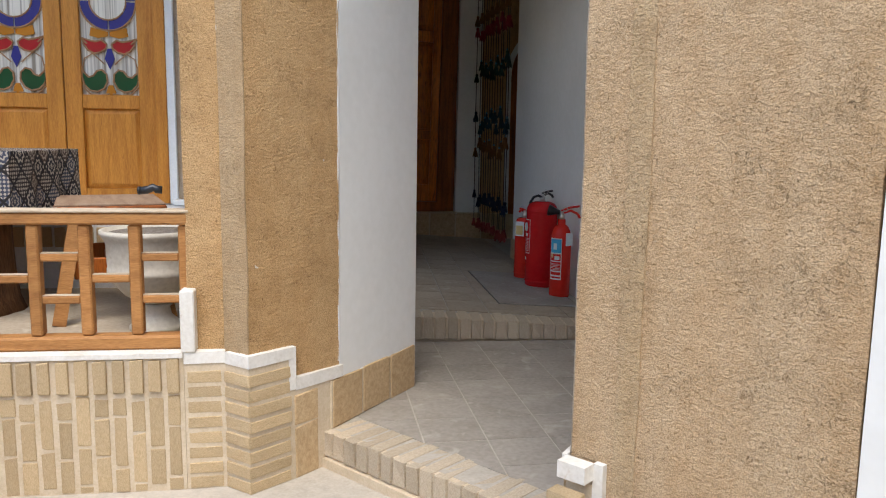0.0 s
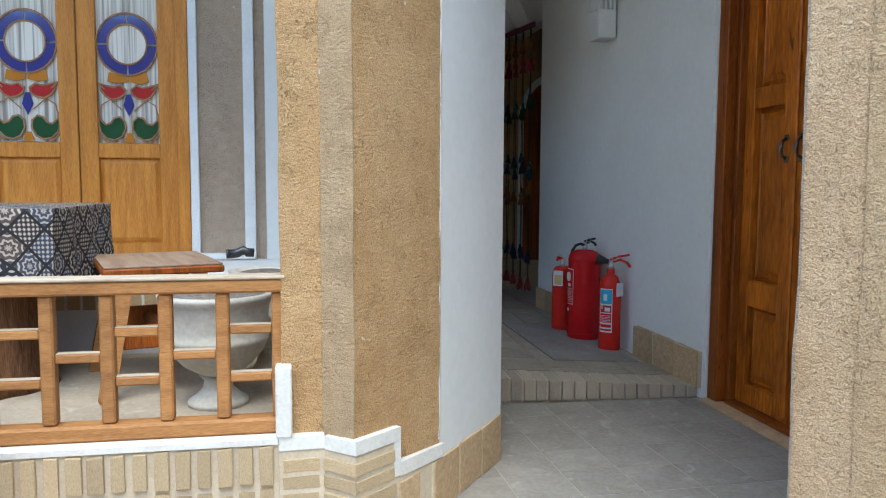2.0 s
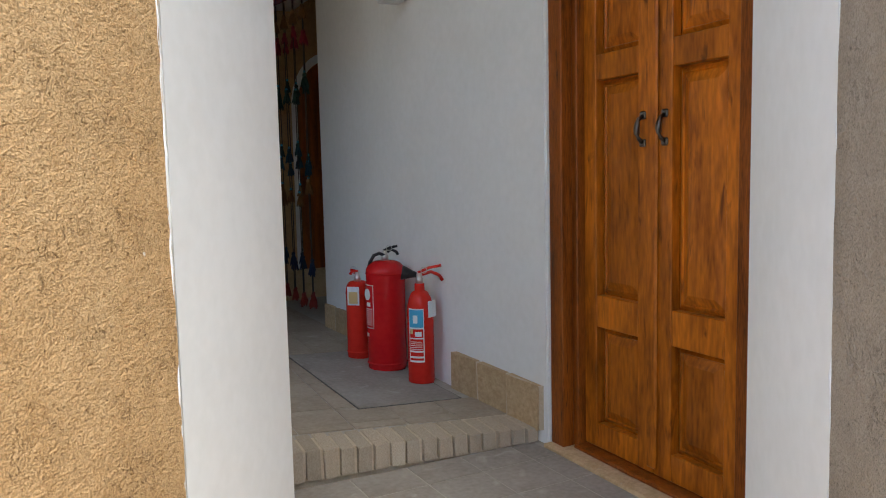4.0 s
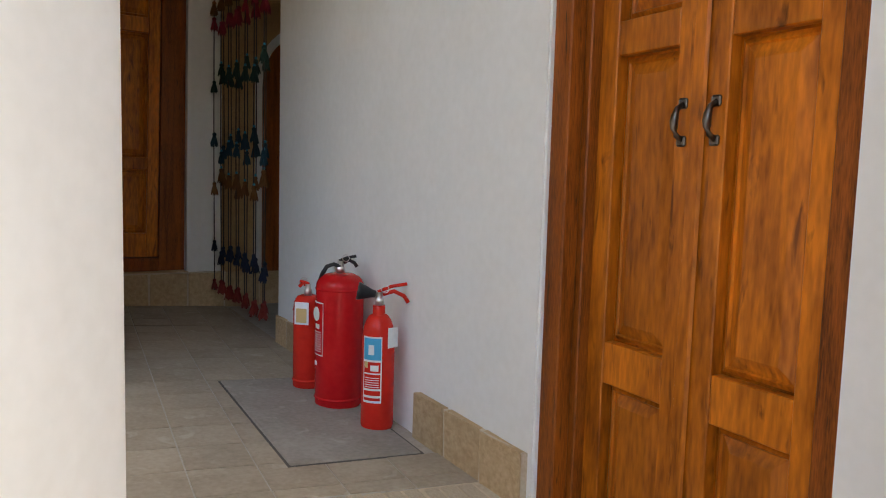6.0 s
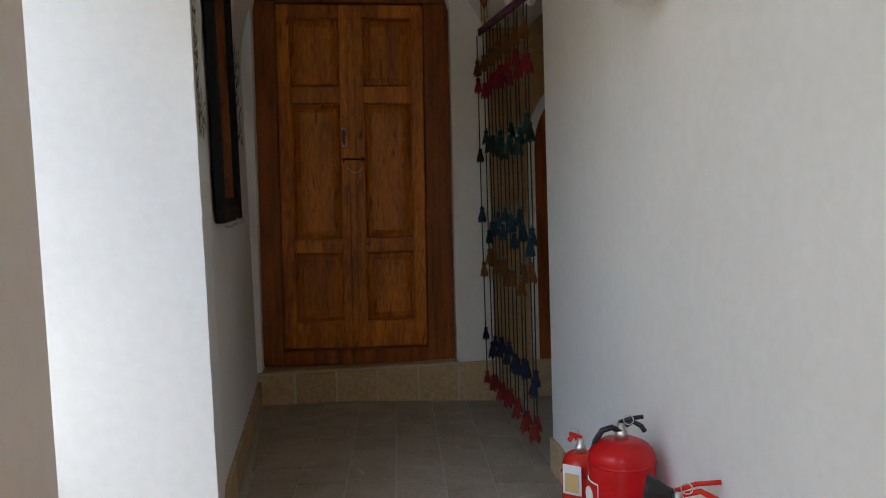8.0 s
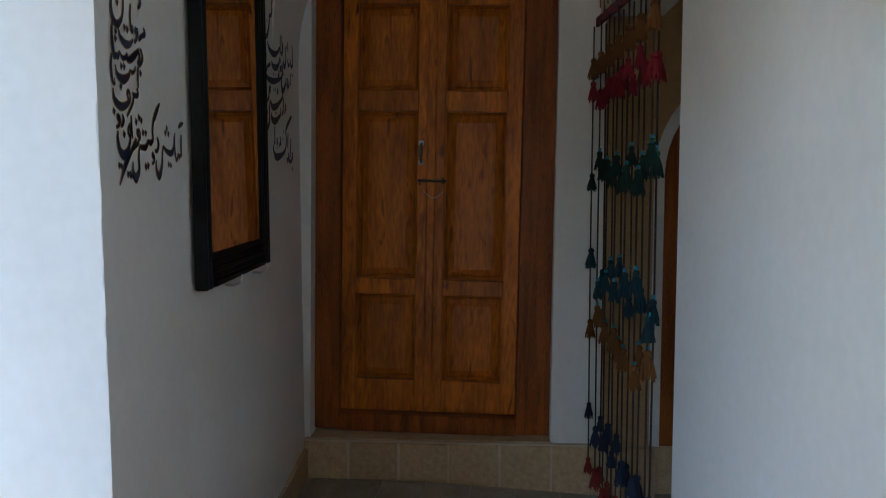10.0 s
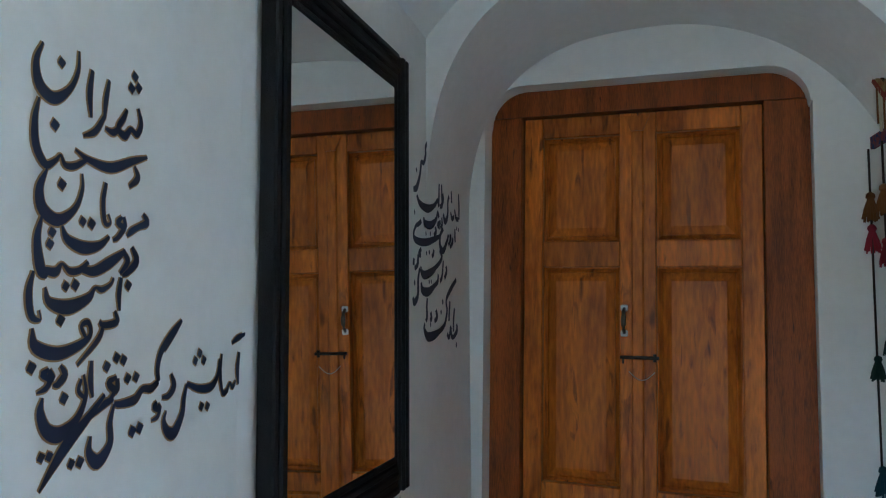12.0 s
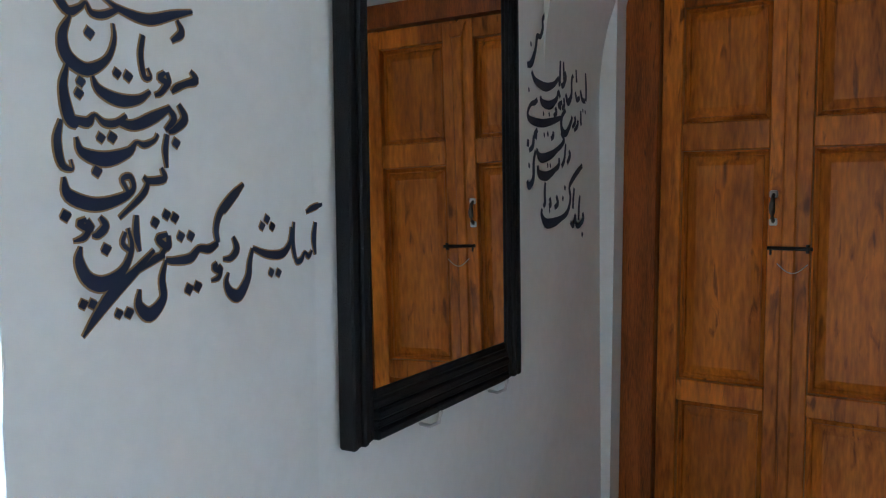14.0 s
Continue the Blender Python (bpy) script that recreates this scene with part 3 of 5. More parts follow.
def extinguisher(m, r, h, red, label, kind):
    e = thing("fire_extinguisher", m, label, "extinguisher", "extinguishers by the wall")
    n = 8 if kind == "co2" else 6
    sh = 0.10 if kind == "co2" else 0.05
    prof = [(r * 0.93, 0), (r, 0.012), (r, h - sh)]
    for i in range(1, n + 1):
        a = math.pi / 2 * i / n
        prof.append((0.022 + (r - 0.022) * math.cos(a) if kind == "co2" else 0.03 + (r - 0.03) * math.cos(a), h - sh + sh * math.sin(a)))
    if kind == "co2":
        prof += [(0.021, h + 0.03), (0.019, h + 0.032)]
    part("cylinder", lathe(prof, 40), red, e, smooth=True)
    if kind != "co2":
        part("weld_ring", lathe([(r + 0.0005, h - sh - 0.012), (r + 0.003, h - sh - 0.008), (r + 0.0005, h - sh - 0.004)], 40), red, e, smooth=True)
        part("base_ring", lathe([(r + 0.0005, 0.03), (r + 0.004, 0.034), (r + 0.0005, 0.04)], 40), red, e, smooth=True)
    top = h + (0.032 if kind == "co2" else 0.0)
    part("valve", lathe([(0.016, top), (0.016, top + 0.022), (0.011, top + 0.026), (0.011, top + 0.045)], 14), STEEL, e, "brass and steel valve", True)
    lev = BLACK if kind == "powder" else red
    s = {"co2": 1.0, "powder": 0.62, "small": 0.35}[kind]
    z = top + 0.045
    bm = tube([(0.012, 0, z - 0.008), (0.05 * s, 0, z + 0.004), (0.085 * s, 0, z - 0.012 * s), (0.10 * s, 0, z - 0.035 * s)], 0.007, 8)
    part("carry_handle", bm, lev, e, "curved carrying handle", True)
    bm = tube([(-0.005, 0, z), (0.04 * s, 0, z + 0.020 * s), (0.095 * s, 0, z + 0.030 * s)], 0.006, 8)
    part("lever", bm, lev, e, "squeeze lever", True)
    ring = tube([(0.02 + 0.013 * math.cos(a * math.pi / 6), -0.012, z + 0.012 + 0.013 * math.sin(a * math.pi / 6)) for a in range(13)], 0.0015, 5)
    part("pin_ring", ring, STEEL, e)
    if kind == "co2":
        part("horn", lathe([(0.012, 0), (0.015, 0.015), (0.03, 0.055), (0.031, 0.064), (0.024, 0.063)], 18), BLACK, e, "black plastic discharge horn", True).matrix_basis = pose(-0.012, 0, z - 0.008, 0, -80, 0)
    if kind == "powder":
        bm = tube([(0.0, -0.005, z - 0.022), (-0.025, -0.008, z - 0.012), (-0.05, -0.012, z - 0.02), (-0.068, -0.01, z - 0.05), (-0.075, 0.0, z - 0.075)], 0.008, 10)
        part("hose", bm, BLACK, e, "black rubber hose", True)
    return e


E1 = extinguisher(pose(1.70, 4.53, fall(1.70), 0, 0, -25) @ Matrix.Scale(1.04, 4), 0.057, 0.40, REDO, "slim bright red gas extinguisher with a black horn and paper tag", "co2")
part("sticker", arc_label(0.0582, 215, 285, 0.10, 0.33), PAPER, E1, "white bordered instruction sticker")
part("sticker", arc_label(0.0588, 218, 282, 0.25, 0.325), LABELBLUE, E1, "blue sticker field with plain marks")
for z0, z1 in ((0.108, 0.118), (0.15, 0.2), (0.205, 0.243), (0.126, 0.143)):
    part("sticker", arc_label(0.0586, 219, 281, z0, z1), REDO, E1)
for z0 in (0.155, 0.163, 0.171, 0.179, 0.187):
    part("print_line", arc_label(0.0592, 224, 276, z0, z0 + 0.002), PAPER, E1)
part("print_mark", arc_label(0.0594, 238, 258, 0.268, 0.302), PAPER, E1)
part("print_mark", arc_label(0.0592, 246, 274, 0.212, 0.232), PAPER, E1)
part("print_mark", arc_label(0.0592, 222, 236, 0.222, 0.243), LABELTAN, E1)
part("tag", box(0.057, 0.0605, -0.01, 0.036, 0.29, 0.36, 0.001), PAPER, E1, "white paper inspection tag").matrix_basis = pose(0, 0, 0, 0, 0, -45)
E2 = extinguisher(pose(1.665, 4.84, fall(1.665), 0, 0, -20) @ Matrix.Scale(1.04, 4), 0.09, 0.505, RED, "large deep red powder extinguisher with a black hose", "powder")
part("sticker", arc_label(0.0912, 180, 228, 0.20, 0.40), PAPER, E2, "white outlined sticker")
part("sticker", arc_label(0.0918, 181.5, 226.5, 0.204, 0.396), RED, E2)
bm = bmesh.new()
bmesh.ops.create_cone(bm, cap_ends=True, segments=20, radius1=0.026, radius2=0.026, depth=0.003)
part("emblem", bm, PAPER, E2, "round white emblem").matrix_basis = Matrix.Translation((0.0932 * math.cos(radians(203)), 0.0932 * math.sin(radians(203)), 0.355)) @ pose(0, 0, 0, 0, 90, 203)
for i in range(9):
    part("print_line", arc_label(0.0923, 188, 222, 0.215 + i * 0.009, 0.2175 + i * 0.009), PAPER, E2)
part("print_mark", arc_label(0.0923, 196, 216, 0.30, 0.318), PAPER, E2)
part("sticker", arc_label(0.0916, 184, 212, 0.15, 0.185), RED, E2)
part("print_mark", arc_label(0.0922, 190, 206, 0.16, 0.176), PAPER, E2)
E3 = extinguisher(pose(1.622, 5.11, fall(1.622), 0, 0, 150) @ Matrix.Scale(1.04, 4), 0.058, 0.38, REDO, "small bright red extinguisher with a tan paper tag", "small")
part("tag", box(-0.03, 0.03, -0.0665, -0.064, 0.27, 0.36, 0.001), PAPER, E3, "white paper tag").matrix_basis = pose(0, 0, 0, 0, 0, -190)
part("tag_print", box(-0.022, 0.022, -0.069, -0.0667, 0.278, 0.335, 0.0005), LABELTAN, E3, "tan printed field").matrix_basis = pose(0, 0, 0, 0, 0, -190)

# ---- wall lamp ----
lamp = thing("wall_lamp", pose(1.783, 4.80, 1.68), "white painted box wall lamp with lattice cut-outs", "lamp")
part("back_box", box(-0.11, 0.0, -0.07, 0.07, 0.0, 0.16, 0.006), TRIM, lamp)
for i in range(5):
    part("slat", box(-0.11, -0.1, -0.068 + i * 0.03, -0.052 + i * 0.03, 0.1605, 0.30, 0.002), TRIM, lamp)
for i in range(4):
    part("slat", box(-0.098 + i * 0.026, -0.084 + i * 0.026, -0.07, -0.06, 0.1605, 0.30, 0.002), TRIM, lamp)
part("lid", box(-0.115, 0.0, -0.075, 0.075, 0.3005, 0.325, 0.005), TRIM, lamp)


# ---- bars and bands along a line in plan ----
def band(name, p0, p1, z0, z1, proud, material, parent, label="", lift=0.0):
    """A flat strip laid on an upright face that runs from p0 to p1 with its outside to the right."""
    a, b = Vector(p0), Vector(p1)
    d = (b - a).normalized()
    n = Vector((d.y, -d.x))
    q = [a + n * lift, b + n * lift, b + n * (proud + lift), a + n * (proud + lift)]
    return part(name, prism([tuple(v) for v in q], z0, z1), material, parent, label)


UNIT = {}


def unit_block(material, bevel=0.035):
    """A shared block of unit size with softened, slightly uneven edges."""
    key = material.name
    if key not in UNIT:
        UNIT[key] = []
        for k in range(4):
            rnd = random.Random(k + 5)
            bm = box(-0.5, 0.5, -0.5, 0.5, -0.5, 0.5, bevel)
            for v in bm.verts:
                v.co += Vector([rnd.uniform(-0.025, 0.025) for _ in range(3)])
            bmesh.ops.recalc_face_normals(bm, faces=bm.faces)
            me = bpy.data.meshes.new("block")
            bm.to_mesh(me)
            bm.free()
            me.materials.append(material)
            UNIT[key].append(me)
    return UNIT[key]


RND = random.Random(11)


def block(name, centre, size, turn, material, parent, bevel=0.035):
    ob = new(name, RND.choice(unit_block(material, bevel)))
    ob.parent = parent
    ob.matrix_basis = Matrix.LocRotScale(centre, Euler((0, 0, turn)), size)
    return ob


def course(name, p0, p1, z0, z1, pitch, joint, depth, proud, material, parent, skip=0.0):
    """Blocks side by side along an upright face; outside to the right of p0 to p1."""
    a, b = Vector(p0), Vector(p1)
    d = (b - a).normalized()
    n = Vector((d.y, -d.x))
    length = (b - a).length
    k = max(1, round((length - skip) / pitch))
    w = (length - skip) / k
    for i in range(k):
        s = skip + (i + 0.5) * w
        jit = RND.uniform(-0.002, 0.002)
        c = a + d * s + n * (proud - depth / 2 + jit)
        block(name, (c.x, c.y, (z0 + z1) / 2 + RND.uniform(-0.0015, 0.0015)), (w - joint, depth, z1 - z0 - RND.uniform(0, 0.004)), math.atan2(d.y, d.x) + RND.uniform(-0.008, 0.008), material, parent)


# ---- terrace parapet and plinths ----
parapet = structure("wall_parapet", prism([(-2.6, 2.545), (-0.02, 2.562), (-0.02, 2.70), (-2.6, 2.70)], GROUND_Z, 0.185), MORTAR, "yellow brick parapet with upright bricks in pale mortar")
part("coping", prism([(-2.6, 2.538), (-0.021, 2.555), (-0.021, 2.70), (-2.6, 2.70)], 0.1855, 0.2), CAPPAINT, parapet, "white painted coping")
plinth = structure("wall_plinth_left", prism([(-0.0195, 2.564), (0.10, 2.572), (0.176, 2.505), (0.292, 2.602), (0.43, 2.735), (0.36, 2.94), (-0.0195, 2.94)], GROUND_Z, 0.06), MORTAR, "brick plinth of the entrance pier")
part("upper_block", prism([(-0.0195, 2.564), (0.10, 2.572), (0.176, 2.505), (0.292, 2.602), (0.30, 2.64), (0.095, 2.65), (-0.0195, 2.65)], 0.0605, 0.1645), MORTAR, plinth)
CAP = [(-0.0195, 2.561), (0.099, 2.568), (0.176, 2.5), (0.30, 2.604)]
for p, q, z0, z1 in ((CAP[0], CAP[1], 0.165, 0.2005), (CAP[1], CAP[2], 0.162, 0.198), (CAP[2], CAP[3], 0.162, 0.1995)):
    band("cap", p, q, z0, z1, -0.05, CAPPAINT, plinth, "white painted plaster cap")
band("cap", (0.286, 2.596), (0.307, 2.611), 0.062, 0.1985, -0.03, CAPPAINT, plinth, "white painted plaster cap")
band("cap", (0.307, 2.613), (0.452, 2.748), 0.058, 0.098, -0.03, CAPPAINT, plinth, "white painted plaster cap")
part("cap", box(-0.026, 0.016, 2.5555, 2.64, 0.2008, 0.388, 0.004), CAPPAINT, plinth, "white painted upright cap by the railing")
pier_r = structure("wall_plinth_right", prism([(0.945, 1.842), (0.99, 1.788), (1.05, 1.85), (1.04, 1.99)], GROUND_Z, 0.10), MORTAR, "brick plinth of the right pier")
band("cap", (0.990, 1.79), (0.945, 1.842), 0.112, 0.15, -0.04, CAPPAINT, pier_r, "white painted plaster cap")
band("cap", (0.945, 1.842), (1.10, 2.045), 0.112, 0.15, -0.012, CAPPAINT, pier_r, "white painted plaster cap")
band("cap", (0.987, 1.789), (1.003, 1.771), -0.2, 0.15, -0.03, CAPPAINT, pier_r, "white painted plaster edge")

# ---- railing ----
railing = thing("terrace_railing", pose(0, 2.63, 0), "weathered brown wooden railing with staggered short bars", "railing")
part("top_rail", box(-2.5, -0.002, -0.03, 0.03, 0.577, 0.612, 0.006), OLDWOOD, railing)
part("rail_cap", box(-2.5, 0.0, -0.034, 0.034, 0.6125, 0.622, 0.003), PALEWOOD, railing, "dusty pale upper edge")
part("bottom_rail", box(-2.5, -0.012, -0.03, 0.03, 0.2, 0.243, 0.007), OLDWOOD, railing)
for i in range(17):
    x = -0.018 - i * 0.1425
    part("post", box(x - 0.017, x + 0.017, -0.02, 0.02, 0.2435, 0.5765, 0.005), OLDWOOD, railing)
    for z in ((0.352, 0.479), (0.415,))[i % 2]:
        bar = part("bar", box(x - 0.1252, x - 0.0173, -0.015, 0.015, z - 0.012, z + 0.012, 0.004), OLDWOOD, railing)
        part("dust", box(x - 0.124, x - 0.0185, -0.013, 0.013, z + 0.0122, z + 0.0135), PALEWOOD, bar, "pale dust on the bar")

# ---- stair newel with lattice ----
newel = thing("stair_newel", pose(-0.714, 2.42, GROUND_Z + 0.012), "honey wooden newel post with a ball top and lattice panel", "railing")
part("post", box(-0.035, 0.035, -0.035, 0.035, 0, 0.585, 0.004), HONEY, newel)
part("collar", box(-0.042, 0.042, -0.042, 0.042, 0.5855, 0.605, 0.004), HONEY, newel)
part("ball", lathe([(0.018, 0.6055), (0.02, 0.612), (0.034, 0.625), (0.037, 0.64), (0.032, 0.655), (0.015, 0.668), (0.004, 0.671)], 18), HONEY, newel, smooth=True)
part("hand_rail", tube([(0.0, -0.036, 0.48), (-0.03, -0.09, 0.44), (-0.27, -0.43, 0.19)], 0.034, 4), OLDWOOD, newel, "worn slanted hand rail")
side = pose(-0.01, -0.04, 0, 0, 0, 55)
for i in range(7):
    z = 0.40 - i * 0.045
    part("lattice_slat", box(-0.13, 0.0, -0.006, 0.006, -0.007, 0.007, 0.002), HONEY, newel).matrix_basis = side @ pose(-0.02 - 0.02 * i, 0, z, 0, -45, 0)
    part("lattice_slat", box(-0.13, 0.0, -0.004, 0.008, -0.007, 0.007, 0.002), HONEY, newel).matrix_basis = side @ pose(-0.02 - 0.02 * i, 0.013, z - 0.12, 0, 45, 0)
part("panel_post", box(-0.02, 0.02, -0.018, 0.018, 0, 0.28, 0.003), HONEY, newel).matrix_basis = pose(-0.22, -0.36, 0, 0, 0, 55)

# ---- glazed terrace door with stained glass ----
G_BLUE, G_RED, G_GREEN, G_AMBER = [plain("stained_glass_" + n, c, 0.12, 0, 0.5) for n, c in (("blue", (0.03, 0.035, 0.22)), ("red", (0.42, 0.015, 0.025)), ("green", (0.008, 0.075, 0.03)), ("amber", (0.5, 0.19, 0.02)))]
LEAD = plain("brown_cames", (0.36, 0.19, 0.085), 0.6)
# white cloth; the dark upright stripes paint the shade between its folds
CURTAIN = mat("white_curtain_fold_shade", (0.30, 0.25, 0.19), (0.78, 0.73, 0.63), 0.6, 2, 5, 0.05, stretch=(16, 1, 0.3), sharp=(0.40, 0.58))


def glass_piece(name, pts, material, parent, depth=0.004, y=0.0):
    return part(name, slab_xz(pts, y - depth, y), material, parent)


def ring_poly(cx, cz, r0, r1, a0, a1, k=14):
    return arc(cx, cz, r1, a0, a1, k) + arc(cx, cz, r0, a1, a0, k)


def came(parent, pts, r=0.005):
    part("came", tube([(x, -0.008, z) for x, z in pts], r, 6), LEAD, parent)


tdoor = thing("door_3", pose(-1.158, 5.09, 0.437) @ Matrix.Diagonal((0.944, 1, 1, 1)), "honey wooden double door with stained glass lights", "door", kind="structure")
part("door_frame", box(-0.615, -0.545, -0.05, 0.06, 0, 2.0, 0.004), HONEY, tdoor)
part("door_frame", box(0.545, 0.615, -0.05, 0.06, 0, 2.0, 0.004), HONEY, tdoor)
part("lintel", box(-0.615, 0.615, -0.05, 0.06, 2.0005, 2.07, 0.004), HONEY, tdoor)
part("white_casing", box(0.6155, 0.665, -0.045, 0.02, 0, 2.07, 0.004), TRIM, tdoor, "white painted casing")
part("white_casing", box(-0.70, -0.6155, -0.045, 0.02, 0, 2.07, 0.004), TRIM, tdoor, "white painted casing")
for side in (-1, 1):
    a, b = (-0.543, -0.004) if side < 0 else (0.004, 0.543)
    leaf = part("leaf", box(a, a + 0.10, -0.02, 0.02, 0.02, 1.99, 0.003), HONEY, tdoor)
    part("stile", box(b - 0.10, b, -0.02, 0.02, 0.02, 1.99, 0.003), HONEY, leaf)
    for lo, hi in ((0.02, 0.085), (0.555, 0.635), (1.88, 1.99)):
        part("rail", box(a + 0.1005, b - 0.1005, -0.018, 0.018, lo, hi, 0.003), HONEY, leaf)
    bm = bmesh.new()
    rings = []
    for inset, y in ((0, 0.012), (0, 0.006), (0.03, -0.008)):
        rings.append([bm.verts.new(c) for c in ((a + 0.10 + inset, y, 0.085 + inset), (b - 0.10 - inset, y, 0.085 + inset), (b - 0.10 - inset, y, 0.555 - inset), (a + 0.10 + inset, y, 0.555 - inset))])
    for p, q in zip(rings, rings[1:]):
        for i in range(4):
            bm.faces.new((p[i], p[(i + 1) % 4], q[(i + 1) % 4], q[i]))
    bm.faces.new(rings[-1])
    bm.faces.new(rings[0][::-1])
    part("panel", bm, HONEY, leaf)
    part("curtain", box(a + 0.09, b - 0.09, 0.03, 0.036, 0.60, 1.92), CURTAIN, leaf, "flat white curtain behind the glass with fold shade painted in stripes")
    cx, cz = (a + b) / 2, 1.172
    for k in range(4):
        part("blue_glass", slab_xz(ring_poly(cx, cz, 0.112, 0.162, 90 * k + 2, 90 * k + 88), -0.006, 0.0), G_BLUE, leaf, "blue stained glass")
    part("round_glass", slab_xz(arc(cx, cz, 0.108, 0, 352, 24), -0.004, 0.0), CURTAIN, leaf, "round light coloured as the white curtain with painted fold shade")
    came(leaf, arc(cx, cz, 0.168, 0, 360, 32), 0.006)
    came(leaf, arc(cx, cz, 0.108, 0, 360, 28), 0.005)
    for sx in (-1, 1):
        part("amber_glass", slab_xz([(cx + sx * 0.005, cz - 0.175), (cx + sx * 0.105, cz - 0.15), (cx + sx * 0.115, cz - 0.2), (cx + sx * 0.06, cz - 0.212), (cx + sx * 0.005, cz - 0.20)], -0.006, 0.0), G_AMBER, leaf, "amber stained glass")
        wing = [(cx + sx * u, cz - w) for u, w in ((0.014, 0.245), (0.045, 0.222), (0.08, 0.232), (0.115, 0.226), (0.162, 0.212), (0.15, 0.25), (0.125, 0.282), (0.09, 0.300), (0.05, 0.292), (0.022, 0.272))]
        part("red_glass", slab_xz(wing, -0.006, 0.0), G_RED, leaf, "red stained glass")
        came(leaf, wing + wing[:1], 0.006)
        curl = [(cx + sx * u, cz - w) for u, w in ((0.018, 0.46), (0.022, 0.418), (0.05, 0.392), (0.08, 0.40), (0.102, 0.428), (0.128, 0.436), (0.158, 0.408), (0.166, 0.372), (0.168, 0.43), (0.158, 0.478), (0.125, 0.512), (0.08, 0.52), (0.042, 0.502))]
        part("green_glass", slab_xz(curl, -0.006, 0.0), G_GREEN, leaf, "green stained glass")
        came(leaf, curl + curl[:1], 0.006)
        came(leaf, [(cx + sx * 0.01, cz - 0.53), (cx + sx * 0.07, cz - 0.54), (cx + sx * 0.12, cz - 0.535), (cx + sx * 0.168, cz - 0.49)])
        came(leaf, [(cx, cz - 0.6), (cx + sx * 0.02, cz - 0.56), (cx + sx * 0.08, cz - 0.545), (cx + sx * 0.13, cz - 0.57), (cx + sx * 0.15, cz - 0.61)], 0.004)
        came(leaf, [(cx + sx * 0.17, cz - 0.21), (cx + sx * 0.13, cz - 0.245)])
        came(leaf, [(cx + sx * 0.03, cz - 0.36), (cx + sx * 0.1, cz - 0.30), (cx + sx * 0.15, cz - 0.33), (cx + sx * 0.165, cz - 0.4)], 0.004)
        came(leaf, [(cx + sx * 0.168, cz), (cx + sx * 0.185, cz)], 0.008)
    part("blue_glass", slab_xz([(cx, cz - 0.39), (cx + 0.03, cz - 0.33), (cx + 0.012, cz - 0.27), (cx - 0.012, cz - 0.27), (cx - 0.03, cz - 0.33)], -0.006, 0.0), G_BLUE, leaf, "blue stained glass")
    part("amber_glass", slab_xz([(cx, cz - 0.56), (cx + 0.03, cz - 0.522), (cx + 0.012, cz - 0.48), (cx - 0.012, cz - 0.48), (cx - 0.03, cz - 0.522)], -0.006, 0.0), G_AMBER, leaf, "amber stained glass")
    # opaque pane, carries the curtain colour and its painted fold shade
    part("pane", box(a + 0.098, b - 0.098, 0.004, 0.007, 0.63, 1.885), CURTAIN, leaf, "opaque pane coloured as the white curtain with painted fold shade")
structure("trim_terrace_strip", box(-0.285, -0.225, 5.045, 5.071, TERRACE_Z, 3.0, 0.003), TRIM, "white painted strip on the terrace wall", "trim")
structure("trim_terrace_ledge", box(-0.55, -0.225, 4.98, 5.07, 0.43, 0.462, 0.004), TRIM, "white painted ledge on the terrace wall", "trim")
platform = structure("wall_terrace_base", box(-6, -0.02, 4.02, 5.069, TERRACE_Z - 0.05, 0.425), TRIM, "white painted platform with a strip of upright bricks")
for i in range(64):
    block("brick", (-0.05 - i * 0.062, 4.038, 0.362), (0.048, 0.05, 0.092), RND.uniform(-0.02, 0.02), BRICK, platform)

# ---- terrace furniture ----
CLOTH = bpy.data.materials.new("patchwork_cloth")
CLOTH.use_nodes = True
cn, cl = CLOTH.node_tree.nodes, CLOTH.node_tree.links


def cm(op, *args):
    """A math node on numbers or sockets."""
    k = cn.new("ShaderNodeMath")
    k.operation = op
    for i, q in enumerate(args):
        if isinstance(q, (int, float)):
            k.inputs[i].default_value = q
        else:
            cl.new(q, k.inputs[i])
    return k.outputs[0]


sep = cn.new("ShaderNodeSeparateXYZ")
cl.new(cn.new("ShaderNodeTexCoord").outputs["Object"], sep.inputs[0])
along = cm("ADD", sep.outputs[0], sep.outputs[1])
PATCH = 0.085
pu = cm("MULTIPLY", cm("ADD", along, sep.outputs[2]), 0.7071 / PATCH)
pv = cm("MULTIPLY", cm("SUBTRACT", along, sep.outputs[2]), 0.7071 / PATCH)
fu, fv = cm("SUBTRACT", cm("FRACT", pu), 0.5), cm("SUBTRACT", cm("FRACT", pv), 0.5)
cell = cn.new("ShaderNodeCombineXYZ")
cl.new(cm("FLOOR", pu), cell.inputs[0])
cl.new(cm("FLOOR", pv), cell.inputs[1])
pick = cn.new("ShaderNodeTexWhiteNoise")
cl.new(cell.outputs[0], pick.inputs["Vector"])
rad = cm("SQRT", cm("ADD", cm("MULTIPLY", fu, fu), cm("MULTIPLY", fv, fv)))
ang = cm("ARCTAN2", fv, fu)
star = cm("MULTIPLY", cm("COSINE", cm("MULTIPLY", ang, 8.0)), 1.1)
rings_ = cm("SINE", cm("ADD", cm("MULTIPLY", rad, cm("ADD", cm("MULTIPLY", pick.outputs["Value"], 16.0), 20.0)), star))
grid_ = cm("MULTIPLY", cm("SINE", cm("MULTIPLY", fu, 25.0)), cm("SINE", cm("MULTIPLY", fv, 25.0)))
